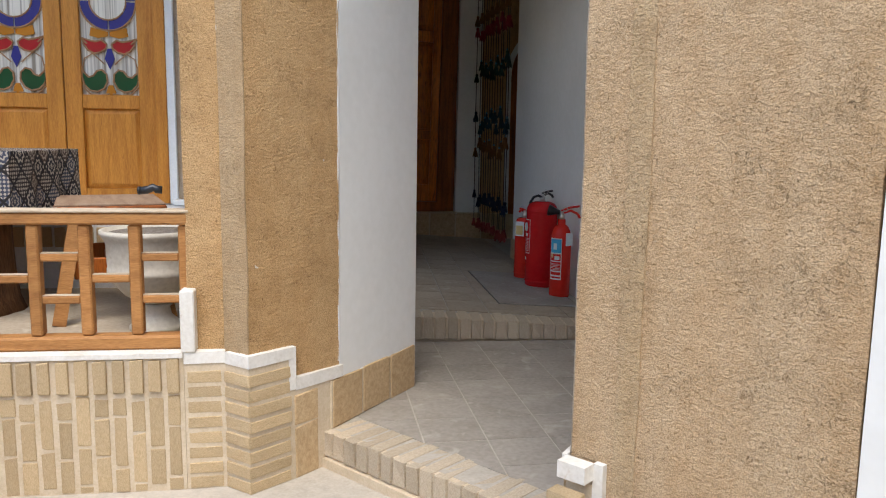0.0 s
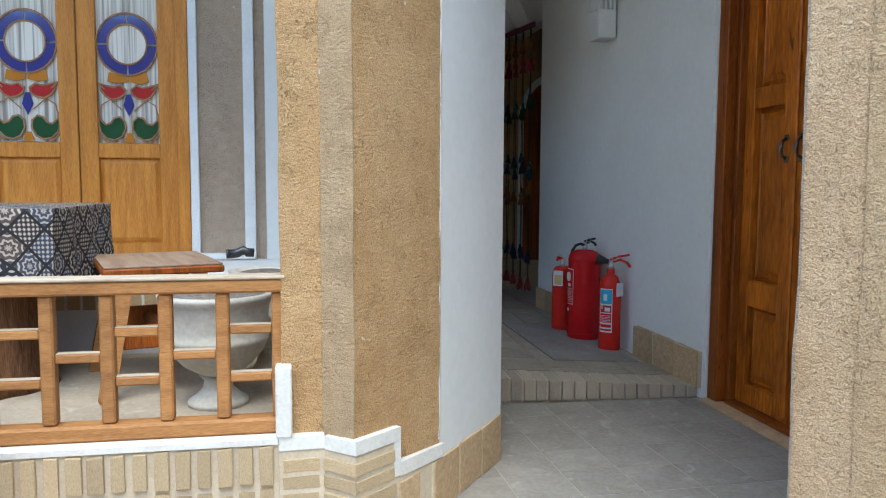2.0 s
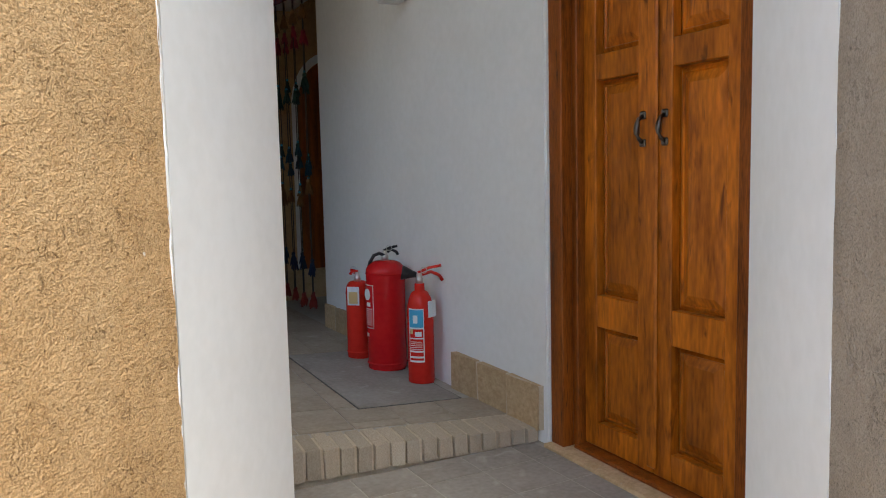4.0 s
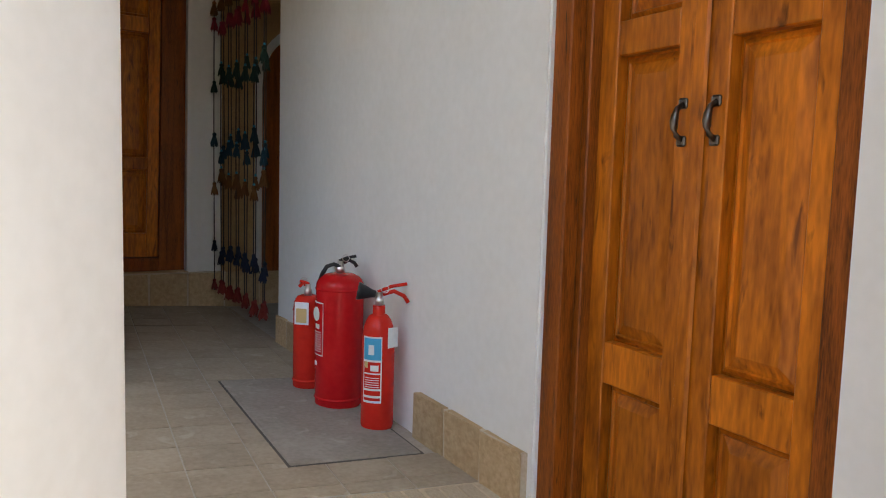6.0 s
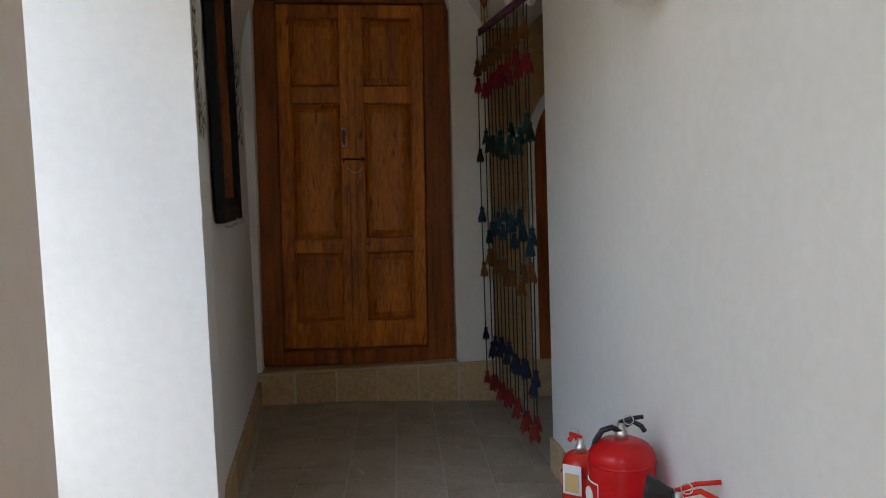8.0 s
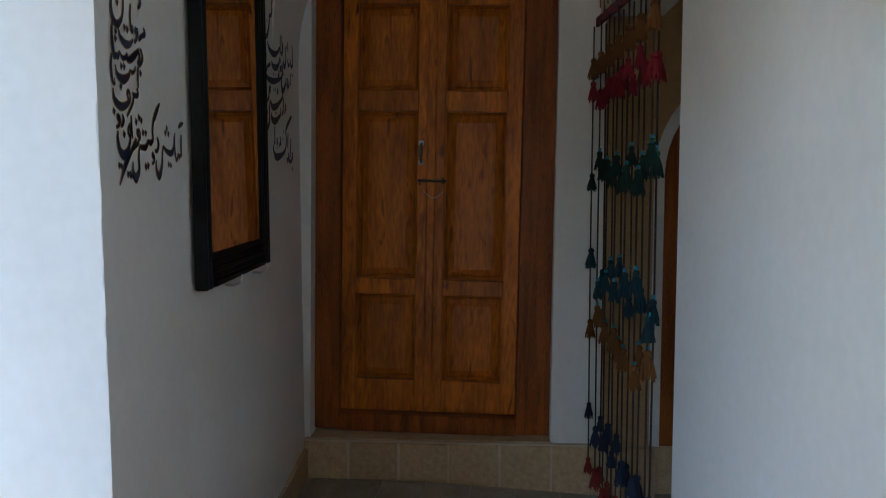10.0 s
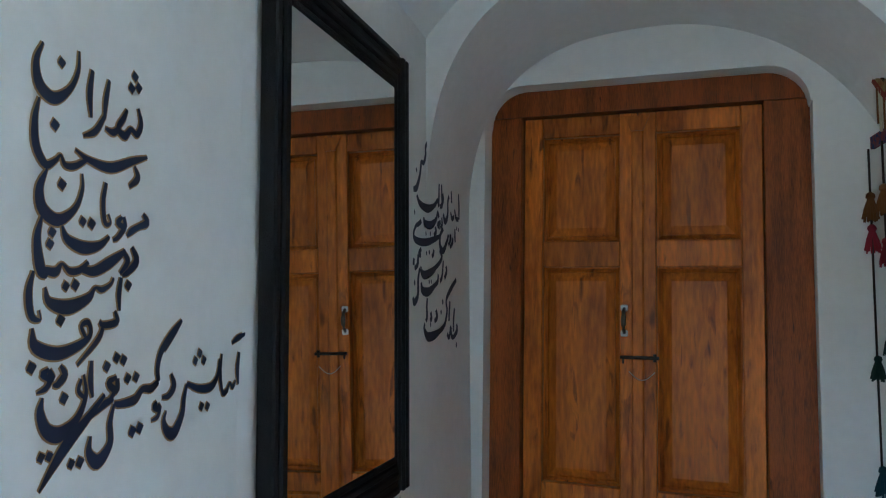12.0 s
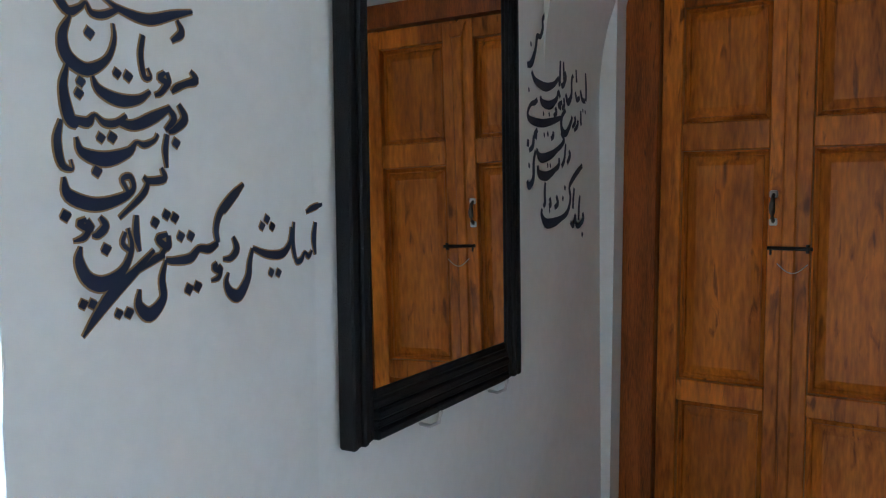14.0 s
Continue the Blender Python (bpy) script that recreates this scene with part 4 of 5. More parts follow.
choice = cm("GREATER_THAN", pick.outputs["Value"], 0.66)
drawn = cm("ADD", cm("MULTIPLY", rings_, cm("SUBTRACT", 1.0, choice)), cm("MULTIPLY", cm("MULTIPLY", grid_, 2.0), choice))
light = cm("GREATER_THAN", drawn, 0.35)
edge_ = cm("GREATER_THAN", cm("MAXIMUM", cm("ABSOLUTE", fu), cm("ABSOLUTE", fv)), 0.44)
light = cm("MULTIPLY", light, cm("SUBTRACT", 1.0, edge_))
patch = cn.new("ShaderNodeValToRGB")
patch.color_ramp.interpolation = "CONSTANT"
patch.color_ramp.elements[0].color = (0.022, 0.020, 0.026, 1)
patch.color_ramp.elements[1].position, patch.color_ramp.elements[1].color = 0.35, (0.085, 0.055, 0.042, 1)
for at, c in ((0.55, (0.05, 0.055, 0.08, 1)), (0.75, (0.035, 0.025, 0.022, 1))):
    patch.color_ramp.elements.new(at).color = c
cl.new(pick.outputs["Value"], patch.inputs[0])
cmx, cme = cn.new("ShaderNodeMixRGB"), cn.new("ShaderNodeMixRGB")
cmx.inputs[2].default_value, cme.inputs[2].default_value = (0.40, 0.35, 0.29, 1), (0.016, 0.013, 0.013, 1)
cl.new(light, cmx.inputs[0])
cl.new(patch.outputs[0], cmx.inputs[1])
cl.new(edge_, cme.inputs[0])
cl.new(cmx.outputs[0], cme.inputs[1])
cl.new(cme.outputs[0], cn["Principled BSDF"].inputs["Base Color"])
cn["Principled BSDF"].inputs["Roughness"].default_value = 0.9

table = thing("table", pose(-1.405, 3.65, TERRACE_Z - 0.015), "terrace table on a tree-trunk foot under a patterned cloth", "table")
part("tabletop", box(-0.62, 0.62, -0.35, 0.35, 0.62, 0.65, 0.004), OLDWOOD, table)
bm = bmesh.new()
sr = random.Random(4)
ph = [sr.uniform(0, 6) for _ in range(3)]
rings = []
for z, k in ((0.015, 1.12), (0.07, 1.04), (0.17, 1.0), (0.32, 0.98), (0.47, 0.99), (0.619, 1.02)):
    row = []
    for q in range(64):
        a = 2 * math.pi * q / 64
        r = 0.245 * k * (1 + 0.05 * math.sin(3 * a + ph[0]) + 0.02 * math.sin(11 * a + ph[1] + 3 * z) + 0.012 * math.sin(23 * a + ph[2]))
        row.append(bm.verts.new((0.265 + r * math.cos(a), -0.10 + r * math.sin(a), z)))
    rings.append(row)
for p, q in zip(rings, rings[1:]):
    for k in range(64):
        bm.faces.new((p[k], p[(k + 1) % 64], q[(k + 1) % 64], q[k]))
bm.faces.new(rings[0][::-1])
bm.faces.new(rings[-1])
part("trunk", bm, mat("dark_bark", (0.06, 0.026, 0.011), (0.22, 0.105, 0.045), 0.8, 5, 40, 0.2, stretch=(5, 5, 0.6)), table, "dark barkless tree trunk", True)
bm = bmesh.new()
CW, CD = 0.645, 0.375
rows = []
outline = []
for i in range(40):
    outline.append((-CW + 2 * CW * i / 40, -CD, 0, -1))
for i in range(20):
    outline.append((CW, -CD + 2 * CD * i / 20, 1, 0))
for i in range(40):
    outline.append((CW - 2 * CW * i / 40, CD, 0, 1))
for i in range(20):
    outline.append((-CW, CD - 2 * CD * i / 20, -1, 0))
for z, amp in ((0.668, 0.0), (0.66, 0.004), (0.53, 0.012), (0.40, 0.022)):
    rows.append([bm.verts.new((x + nx * amp * (0.6 + math.sin(k * 0.9)), y + ny * amp * (0.6 + math.sin(k * 0.9)), z)) for k, (x, y, nx, ny) in enumerate(outline)])
for p, q in zip(rows, rows[1:]):
    for k in range(120):
        bm.faces.new((p[k], p[(k + 1) % 120], q[(k + 1) % 120], q[k]))
bm.faces.new(rows[0])
cloth = mesh_ob("tablecloth", bm, CLOTH)
cloth.matrix_basis = pose(-1.405, 3.65, TERRACE_Z - 0.015)
cloth.modifiers.new("cloth", "SOLIDIFY").thickness = 0.004
tagged(cloth, "black, cream and brown patchwork-patterned tablecloth on the table", "tablecloth")

bench = thing("bench", pose(-0.50, 3.56, TERRACE_Z, 0, 0, 18), "brown wooden bench with splayed legs and a worn seat", "bench")
part("seat", box(-0.20, 0.20, -0.26, 0.27, 0.425, 0.450, 0.005), DARKWOOD, bench)
part("seat_board", box(-0.195, 0.195, -0.255, 0.265, 0.4505, 0.458, 0.002), mat("greyed_board", (0.20, 0.12, 0.075), (0.36, 0.25, 0.17), 0.8, 3, 40, 0.06, stretch=(9, 1.2, 9)), bench, "greyed seat board")
for sx in (-1, 1):
    for sy in (-1, 1):
        part("leg", tube([(sx * 0.20, sy * 0.25, 0), (sx * 0.12, sy * 0.21, 0.4245)], 0.034, 4), OLDWOOD, bench)
for sy in (-1, 1):
    part("cross_piece", box(-0.14, 0.14, sy * 0.225 - 0.012, sy * 0.225 + 0.012, 0.17, 0.25, 0.004), DARKWOOD, bench)
part("stretcher", box(-0.02, 0.02, -0.2125, 0.2125, 0.19, 0.225, 0.004), DARKWOOD, bench)


def urn(m, s, label):
    u = thing("garden_urn", m, label, "planter", "urns on the terrace")
    part("bowl", lathe([(0.045 * s, 0.11), (0.06 * s, 0.12), (0.10 * s, 0.15), (0.135 * s, 0.20), (0.146 * s, 0.235), (0.149 * s, 0.24), (0.149 * s, 0.255), (0.146 * s, 0.26), (0.148 * s, 0.29), (0.15 * s, 0.36), (0.158 * s, 0.38), (0.168 * s, 0.395), (0.168 * s, 0.41), (0.155 * s, 0.412), (0.148 * s, 0.39), (0.02, 0.389)], 36), CERAMIC, u, smooth=True)
    part("foot", lathe([(0.088 * s, 0), (0.088 * s, 0.018), (0.07 * s, 0.03), (0.045 * s, 0.06), (0.04 * s, 0.09), (0.055 * s, 0.1095)], 28), CERAMIC, u, smooth=True)
    bm = lathe([(0.01, 0.385), (0.146 * s, 0.3895), (0.143 * s, 0.398), (0.07, 0.408), (0.01, 0.41)], 28)
    part("soil", bm, SOIL, u, "dry grey soil")
    return u


urn(pose(-0.24, 3.20, TERRACE_Z) @ Matrix.Diagonal((1, 1, 0.92, 1)), 1.13, "white stone garden urn filled with dry soil")
urn(pose(-0.10, 3.55, TERRACE_Z), 0.8, "smaller white stone urn behind the railing")

# ---- tassel curtain ----
TC = [plain("wool_" + n, c, 0.95) for n, c in (("crimson", (0.23, 0.010, 0.022)), ("green", (0.006, 0.032, 0.023)), ("teal", (0.006, 0.036, 0.05)), ("ochre", (0.15, 0.055, 0.008)), ("navy", (0.008, 0.016, 0.04)), ("rust", (0.20, 0.018, 0.01)), ("cord", (0.028, 0.017, 0.013)))]
BEAD = plain("turquoise_bead", (0.02, 0.25, 0.38), 0.3)


def tassel_mesh(material, s, seed):
    rnd = random.Random(seed)
    bm = lathe([(0.004, 0), (0.012, -0.006), (0.014, -0.016), (0.009, -0.024)], 10)
    k = 22
    for i in range(k):
        a = 2 * math.pi * i / k + rnd.uniform(-0.1, 0.1)
        q = rnd.uniform(0.5, 1.0)
        ln = rnd.uniform(0.075, 0.095)
        tube([(0.007 * math.cos(a), 0.007 * math.sin(a), -0.022), (0.018 * q * math.cos(a), 0.018 * q * math.sin(a), -0.05), (0.026 * q * math.cos(a), 0.026 * q * math.sin(a), -ln)], 0.0035, 4, bm)
    bmesh.ops.scale(bm, vec=(s, s, s), verts=bm.verts)
    bmesh.ops.recalc_face_normals(bm, faces=bm.faces)
    me = bpy.data.meshes.new("tassel")
    bm.to_mesh(me)
    bm.free()
    me.materials.append(material)
    return me


TM = [tassel_mesh(c, 1.0, i) for i, c in enumerate(TC[:6])]
bead_me = bpy.data.meshes.new("bead")
bm = bmesh.new()
bmesh.ops.create_uvsphere(bm, u_segments=8, v_segments=6, radius=0.008)
bm.to_mesh(bead_me)
bm.free()
bead_me.materials.append(BEAD)
BAR0, BAR1 = Vector((1.655, 7.17, 2.065)), Vector((1.705, 6.06, 2.0))
curtain = thing("tassel_curtain", Matrix.Translation(BAR0), "hanging curtain of woollen cords with coloured tassels", "curtain")
WEAVE = mat("woven_band", (0.025, 0.04, 0.13), (0.22, 0.05, 0.06), 0.95, 40, 90, 0.05, sharp=(0.48, 0.52))
d = BAR1 - BAR0
bm = bmesh.new()
nrm = Vector((-d.y, d.x, 0)).normalized() * 0.006
vs = [bm.verts.new(p) for p in (nrm, d + nrm, d + nrm + Vector((0, 0, 0.038)), nrm + Vector((0, 0, 0.038)), -nrm, d - nrm, d - nrm + Vector((0, 0, 0.038)), -nrm + Vector((0, 0, 0.038)))]
for f in ((0, 1, 2, 3), (5, 4, 7, 6), (0, 4, 5, 1), (3, 2, 6, 7), (0, 3, 7, 4), (1, 5, 6, 2)):
    bm.faces.new([vs[i] for i in f])
part("woven_band", bm, WEAVE, curtain, "dark blue and red woven band")
tr = random.Random(21)
LEVELS = ((1.83, 0), (1.43, 1), (1.10, 2), (0.78, 3), (0.40, 4), (0.14, 5))
for i in range(13):
    s = (i + 0.15) / 12.6
    p = d * s
    sway = (0.02 if i % 2 else -0.015)
    drop = BAR0.z + p.z - (0.06 + tr.uniform(0, 0.05))
    cord = part("cord", tube([(p.x + sway, p.y, p.z), (p.x + sway * 1.2, p.y + tr.uniform(-0.006, 0.006), p.z - drop / 2), (p.x + sway, p.y, p.z - drop)], 0.0035, 5), TC[6], curtain)
    zig = (0.0, 0.06, 0.09, 0.02, 0.05)[i % 5]
    for z, c in LEVELS:
        if c == 3 and i % 4 == 3:
            continue
        lift = zig if c in (1, 3) else -zig * (1.4 if c == 2 else 0.6)
        if c == 5:
            lift = -0.0 + tr.uniform(-0.02, 0.02)
        t = new("tassel", TM[c])
        t.parent = cord
        t.matrix_basis = Matrix.Translation((p.x + sway, p.y, z + lift - BAR0.z)) @ Matrix.Scale(tr.uniform(0.8, 1.05), 4) @ pose(0, 0, 0, 0, 0, tr.uniform(0, 360))
        if c in (1, 2, 3) and i > 1:
            b = new("bead", bead_me)
            b.parent = cord
            b.matrix_basis = Matrix.Translation((p.x + sway, p.y, z + lift - BAR0.z + 0.006))
    if i % 2 == 0:
        t = new("tassel", TM[3])
        t.parent = cord
        t.matrix_basis = Matrix.Translation((p.x + sway, p.y, 1.93 - BAR0.z))

eye = thing("woven_ornament", pose(1.66, 6.95, 2.07, 0, 0, -75) @ Matrix.Scale(1.3, 4), "small diamond woven yarn ornament with a cream fringe", "ornament")
YARN = mat("yarn", (0.22, 0.05, 0.02), (0.30, 0.20, 0.08), 0.95, 60, 120, 0.05)
for r0, r1, m_ in ((0.0, 0.016, G_GREEN), (0.0145, 0.04, YARN), (0.0355, 0.06, TC[5])):
    outer = [(r1, 0.13), (0, 0.13 + r1), (-r1, 0.13), (0, 0.13 - r1)]
    part("yarn_ring", slab_xz(outer, -0.006 + r1 * 0.05, 0.002 + r1 * 0.02), m_, eye)
CREAM = plain("cream_yarn", (0.5, 0.45, 0.32), 0.95)
for i in range(9):
    x = -0.04 + 0.01 * i
    part("fringe", tube([(x, 0, 0.13 - 0.05 + abs(x)), (x, 0, 0.03 - 0.02 * (i % 2))], 0.0035, 5), CREAM if i % 3 else TC[3], eye)
part("loop", tube([(0, 0, 0.18), (0, 0.0, 0.25)], 0.002, 5), CREAM, eye)

# arch in the alcove wall
AX, AZ, AR = 2.24, 1.42, 0.31
arch_pts = [(AX - AR, 0.17)] + [(AX + AR * math.cos(radians(a)), AZ + AR * 1.35 * math.sin(radians(a))) for a in range(180, -1, -10)] + [(AX + AR, 0.17)]
q = AR - 0.045
inner_pts = [(AX - q, 0.17)] + [(AX + q * math.cos(radians(a)), AZ + q * 1.35 * math.sin(radians(a))) for a in range(180, -1, -10)] + [(AX + q, 0.17)]
structure("trim_alcove_arch", slab_xz(arch_pts + inner_pts[::-1], 7.245, 7.262), TRIM, "white painted arch band on the mud wall", "trim")
structure("door_4", slab_xz(inner_pts, 7.253, 7.264), DARKWOOD, "dark wooden door inside the white arch", "door")

# ---- skirting, base tiles ----
def skirting(name, p0, p1, z0, z1, pitch, proud, label):
    d2 = (Vector(p1) - Vector(p0)).normalized()
    n2 = Vector((d2.y, -d2.x))
    e = [Vector(p0), Vector(p1), Vector(p1) + n2 * (proud - 0.004), Vector(p0) + n2 * (proud - 0.004)]
    s = structure(name, prism([tuple(v) for v in e], z0, z1 - 0.004), MORTAR, label, "skirting")
    course("tile", p0, p1, z0, z1, pitch, 0.012, proud, proud, STONE, s)
    return s


skirting("baseboard_reveal", (0.40, 2.722), (0.709, 3.15), STEP_Z, 0.055, 0.17, 0.022, "tan stone skirting tiles on the white reveal")
skirting("baseboard_east", (1.762, 6.04), (1.79, 5.12), -0.06, 0.095, 0.17, 0.024, "tan stone skirting tiles along the white wall")
skirting("baseboard_east_front", (1.806, 4.40), (1.822, 3.74), -0.06, 0.108, 0.19, 0.024, "tan stone skirting tiles by the fire extinguishers")
skirting("baseboard_west", (0.505, 5.065), (0.415, 5.64), 0, 0.14, 0.2, 0.02, "tan stone skirting tiles under the calligraphy")
skirting("baseboard_west_far", (0.415, 5.64), (0.316, 7.2), 0, 0.14, 0.22, 0.02, "tan stone skirting tiles under the mirror")
skirting("baseboard_corner", (0.15, 5.066), (0.505, 5.066), 0, 0.14, 0.2, 0.02, "tan stone skirting tiles on the wall end")
skirting("baseboard_north", (0.29, 7.218), (1.95, 7.218), -0.06, 0.178, 0.237, 0.024, "tan stone base tiles below the end door")
structure("trim_base_top", prism([(0.29, 7.192), (1.72, 7.192), (1.72, 7.218), (0.29, 7.218)], 0.1785, 0.186), MORTAR, "worn mortar edge on the base tiles", "trim")

# ---- writing painted on the wall ----
verse = thing("wall_calligraphy", pose(0.4706, 5.285, 1.37, 0, 0, 98.9), "dark blue painted calligraphy with ochre edges on the wall", "calligraphy")
def pen(*v):
    """A pen stroke in millimetres through x, z and breadth, run smoothly from point to point."""
    p = [Vector(v[i:i + 3]) for i in range(0, len(v), 3)]
    q = [p[0] * 2 - p[1]] + p + [p[-1] * 2 - p[-2]]
    out = []
    for a, b, c, d in zip(q, q[1:], q[2:], q[3:]):
        for s in (0, 0.2, 0.4, 0.6, 0.8):
            w = b * 2 + (c - a) * s + (a * 2 - b * 5 + c * 4 - d) * s * s + (b * 3 - a - c * 3 + d) * s ** 3
            out.append((w.x / 2, w.y / 2, max(1.0, w.z / 2)))
    return out + [tuple(p[-1])]


def dot(x, z, r):
    """A slanted square dot."""
    return [(x - r, z - r * 0.25, 0.5), (x - r * 0.1, z, 1.9 * r), (x + r, z + r * 0.25, 0.5)]


def brush_word(parent, *strokes, edge=True):
    """One word in broad pen strokes: ink over a slightly wider ochre edge."""
    for name, material, y, more in (("word", INK, -0.0022, 0 if edge else 7),) + ((("word_edge", GOLD, -0.0012, 4.5),) if edge else ()):
        bm = bmesh.new()
        for pts in strokes:
            sides = []
            for i, (x, z, w) in enumerate(pts):
                p, q = pts[max(i - 1, 0)], pts[min(i + 1, len(pts) - 1)]
                dx, dz = q[0] - p[0], q[1] - p[1]
                ln = math.hypot(dx, dz) or 1
                hx, hz = -dz / ln * (w + more) / 2, dx / ln * (w + more) / 2
                sides.append((bm.verts.new(((x + hx) / 1000, y, (z + hz) / 1000)), bm.verts.new(((x - hx) / 1000, y, (z - hz) / 1000))))
            for e, f in zip(sides, sides[1:]):
                bm.faces.new((e[0], e[1], f[1], f[0]))
        bmesh.ops.recalc_face_normals(bm, faces=bm.faces)
        part(name, bm, material, parent)


brush_word(verse, pen(-140, 521, 3, -150, 496, 9, -143, 470, 15, -119, 461, 14, -93, 479, 8, -79, 505, 6, -78, 531, 3), dot(-108, 507, 7), pen(-52, 515, 6, -56, 483, 10, -52, 454, 4), pen(-18, 512, 5, -24, 484, 9, -26, 459, 5), pen(-26, 462, 6, -43, 439, 9, -66, 428, 3), pen(47, 491, 4, 54, 471, 9, 45, 454, 9, 31, 458, 7, 18, 446, 11, 3, 453, 9, 14, 469, 9, 22, 483, 4), pen(5, 453, 8, -8, 445, 9, -24, 447, 4), dot(38, 533, 8), dot(31, 515, 8), dot(47, 520, 8))
brush_word(verse, pen(-143, 456, 3, -149, 430, 9, -146, 400, 12, -130, 381, 10, -114, 388, 6, -105, 396, 4, -97, 386, 7, -79, 388, 8, -54, 402, 5), pen(-80, 408, 3, -54, 400, 8, -10, 398, 13, 36, 415, 10, 71, 427, 4), dot(-116, 430, 8), pen(41, 409, 4, 49, 394, 11, 30, 379, 5))
brush_word(verse, pen(-127, 376, 3, -138, 352, 12, -132, 329, 16, -106, 319, 14, -77, 336, 8, -65, 361, 6, -66, 381, 3), dot(-101, 362, 8), pen(-19, 377, 6, -24, 351, 8, -19, 325, 7, -8, 326, 4, -13, 337, 3))
brush_word(verse, pen(-99, 313, 3, -89, 298, 11, -60, 290, 15, -29, 295, 10, -9, 308, 4), dot(-62, 322, 7), dot(-45, 321, 8), pen(17, 336, 5, 7, 328, 8, 23, 324, 8, 20, 337, 6), pen(23, 324, 9, 9, 309, 7, -2, 304, 4), pen(64, 346, 5, 74, 335, 11, 54, 327, 8, 37, 319, 9, 28, 312, 4), dot(-115, 304, 7), dot(-118, 290, 7))
brush_word(verse, pen(-133, 320, 4, -139, 294, 11, -132, 261, 15, -121, 252, 6), pen(-132, 261, 6, -108, 258, 11, -97, 268, 4, -83, 260, 8, -65, 262, 8, -49, 273, 5), pen(-65, 264, 7, -38, 262, 12, -6, 275, 14, 26, 292, 6), pen(19, 292, 6, 31, 278, 10, 15, 261, 5), pen(40, 298, 6, 51, 280, 12, 32, 264, 9, 20, 259, 4), dot(34, 246, 8))
brush_word(verse, pen(-143, 258, 4, -149, 234, 10, -144, 208, 9, -130, 203, 3, -132, 214, 2), pen(-124, 240, 3, -116, 223, 11, -84, 217, 17, -48, 228, 11, -35, 241, 4, -22, 239, 7, -5, 246, 5, 2, 255, 4), pen(18, 256, 6, 14, 235, 9, 16, 212, 4), dot(-89, 242, 7), dot(-72, 244, 8))
brush_word(verse, pen(-142, 194, 3, -136, 173, 14, -100, 163, 15, -62, 171, 11, -42, 183, 7, -46, 198, 7, -59, 194, 6, -50, 179, 5), dot(-96, 202, 8), pen(6, 212, 4, 11, 198, 9, -16, 194, 8, -25, 199, 5), pen(-16, 197, 5, -26, 177, 8, -65, 147, 4))
brush_word(verse, dot(-141, 150, 8), pen(-113, 146, 5, -124, 141, 7, -107, 135, 9, -113, 145, 7), pen(-109, 135, 8, -117, 125, 7, -132, 121, 2), pen(-94, 149, 4, -86, 138, 10, -97, 128, 9, -106, 127, 3))
brush_word(verse, pen(-38, 151, 6, -39, 126, 10, -34, 105, 4), pen(-52, 135, 4, -47, 110, 7, -62, 83, 11, -91, 69, 18, -114, 77, 16, -125, 98, 12, -122, 115, 3), dot(-86, 110, 8), pen(-56, 130, 5, -61, 116, 6, -47, 105, 5))
brush_word(verse, pen(-10, 106, 5, -42, 81, 11, -76, 58, 17, -103, 32, 11, -123, 10, 3), pen(8, 99, 7, -10, 94, 10, -23, 87, 6, -33, 85, 9, -46, 79, 7), pen(14, 126, 5, -3, 120, 9, 14, 109, 10, 15, 124, 8), pen(12, 109, 8, 1, 99, 6), dot(-7, 141, 8), dot(13, 151, 8), dot(28, 147, 8), dot(-121, 48, 7), dot(-108, 47, 7), dot(-70, 31, 7), dot(-54, 30, 8))
brush_word(verse, pen(171, 197, 5, 145, 177, 14, 118, 155, 11, 108, 131, 10, 111, 111, 8), pen(159, 182, 3, 134, 162, 6, 125, 153, 3), pen(111, 111, 8, 93, 103, 11, 72, 104, 9, 55, 92, 12, 24, 90, 9, 10, 92, 6), pen(10, 92, 4, 2, 68, 10, 3, 42, 12, -20, 24, 18, -38, 38, 12, -36, 58, 4), dot(38, 122, 8), dot(57, 122, 8), dot(51, 50, 9), dot(68, 52, 9))
brush_word(verse, pen(144, 119, 5, 152, 101, 12, 139, 88, 9, 121, 87, 4), pen(109, 82, 6, 101, 76, 8, 116, 71, 9, 111, 79, 6), pen(116, 71, 8, 110, 61, 7, 95, 58, 3))
brush_word(verse, pen(290, 131, 4, 284, 104, 9, 263, 88, 13, 225, 89, 11, 189, 100, 6), pen(189, 100, 6, 181, 79, 10, 176, 56, 13, 155, 32, 18, 136, 37, 15, 127, 53, 9, 133, 67, 3), dot(226, 144, 8), dot(213, 133, 8), dot(239, 132, 8), dot(234, 60, 8), dot(253, 58, 8))
brush_word(verse, pen(361, 138, 8, 355, 110, 13, 359, 82, 5), pen(333, 155, 5, 356, 163, 10, 390, 170, 5), pen(349, 90, 4, 338, 80, 8, 327, 87, 5, 317, 76, 9, 305, 73, 9, 299, 81, 7), pen(299, 79, 8, 293, 107, 10, 298, 139, 5))
verse2 = thing("wall_calligraphy", pose(0.3505, 6.695, 1.46, 0, 0, 93.6), "small dark painted calligraphy beside the mirror", "calligraphy")
brush_word(verse2, pen(117, 700, 5, 54, 661, 11, -6, 624, 8, -9, 595, 9, -28, 567, 8, -52, 563, 9, -64, 526, 9, -95, 481, 14, -126, 471, 9), dot(-97, 533, 5), edge=False)
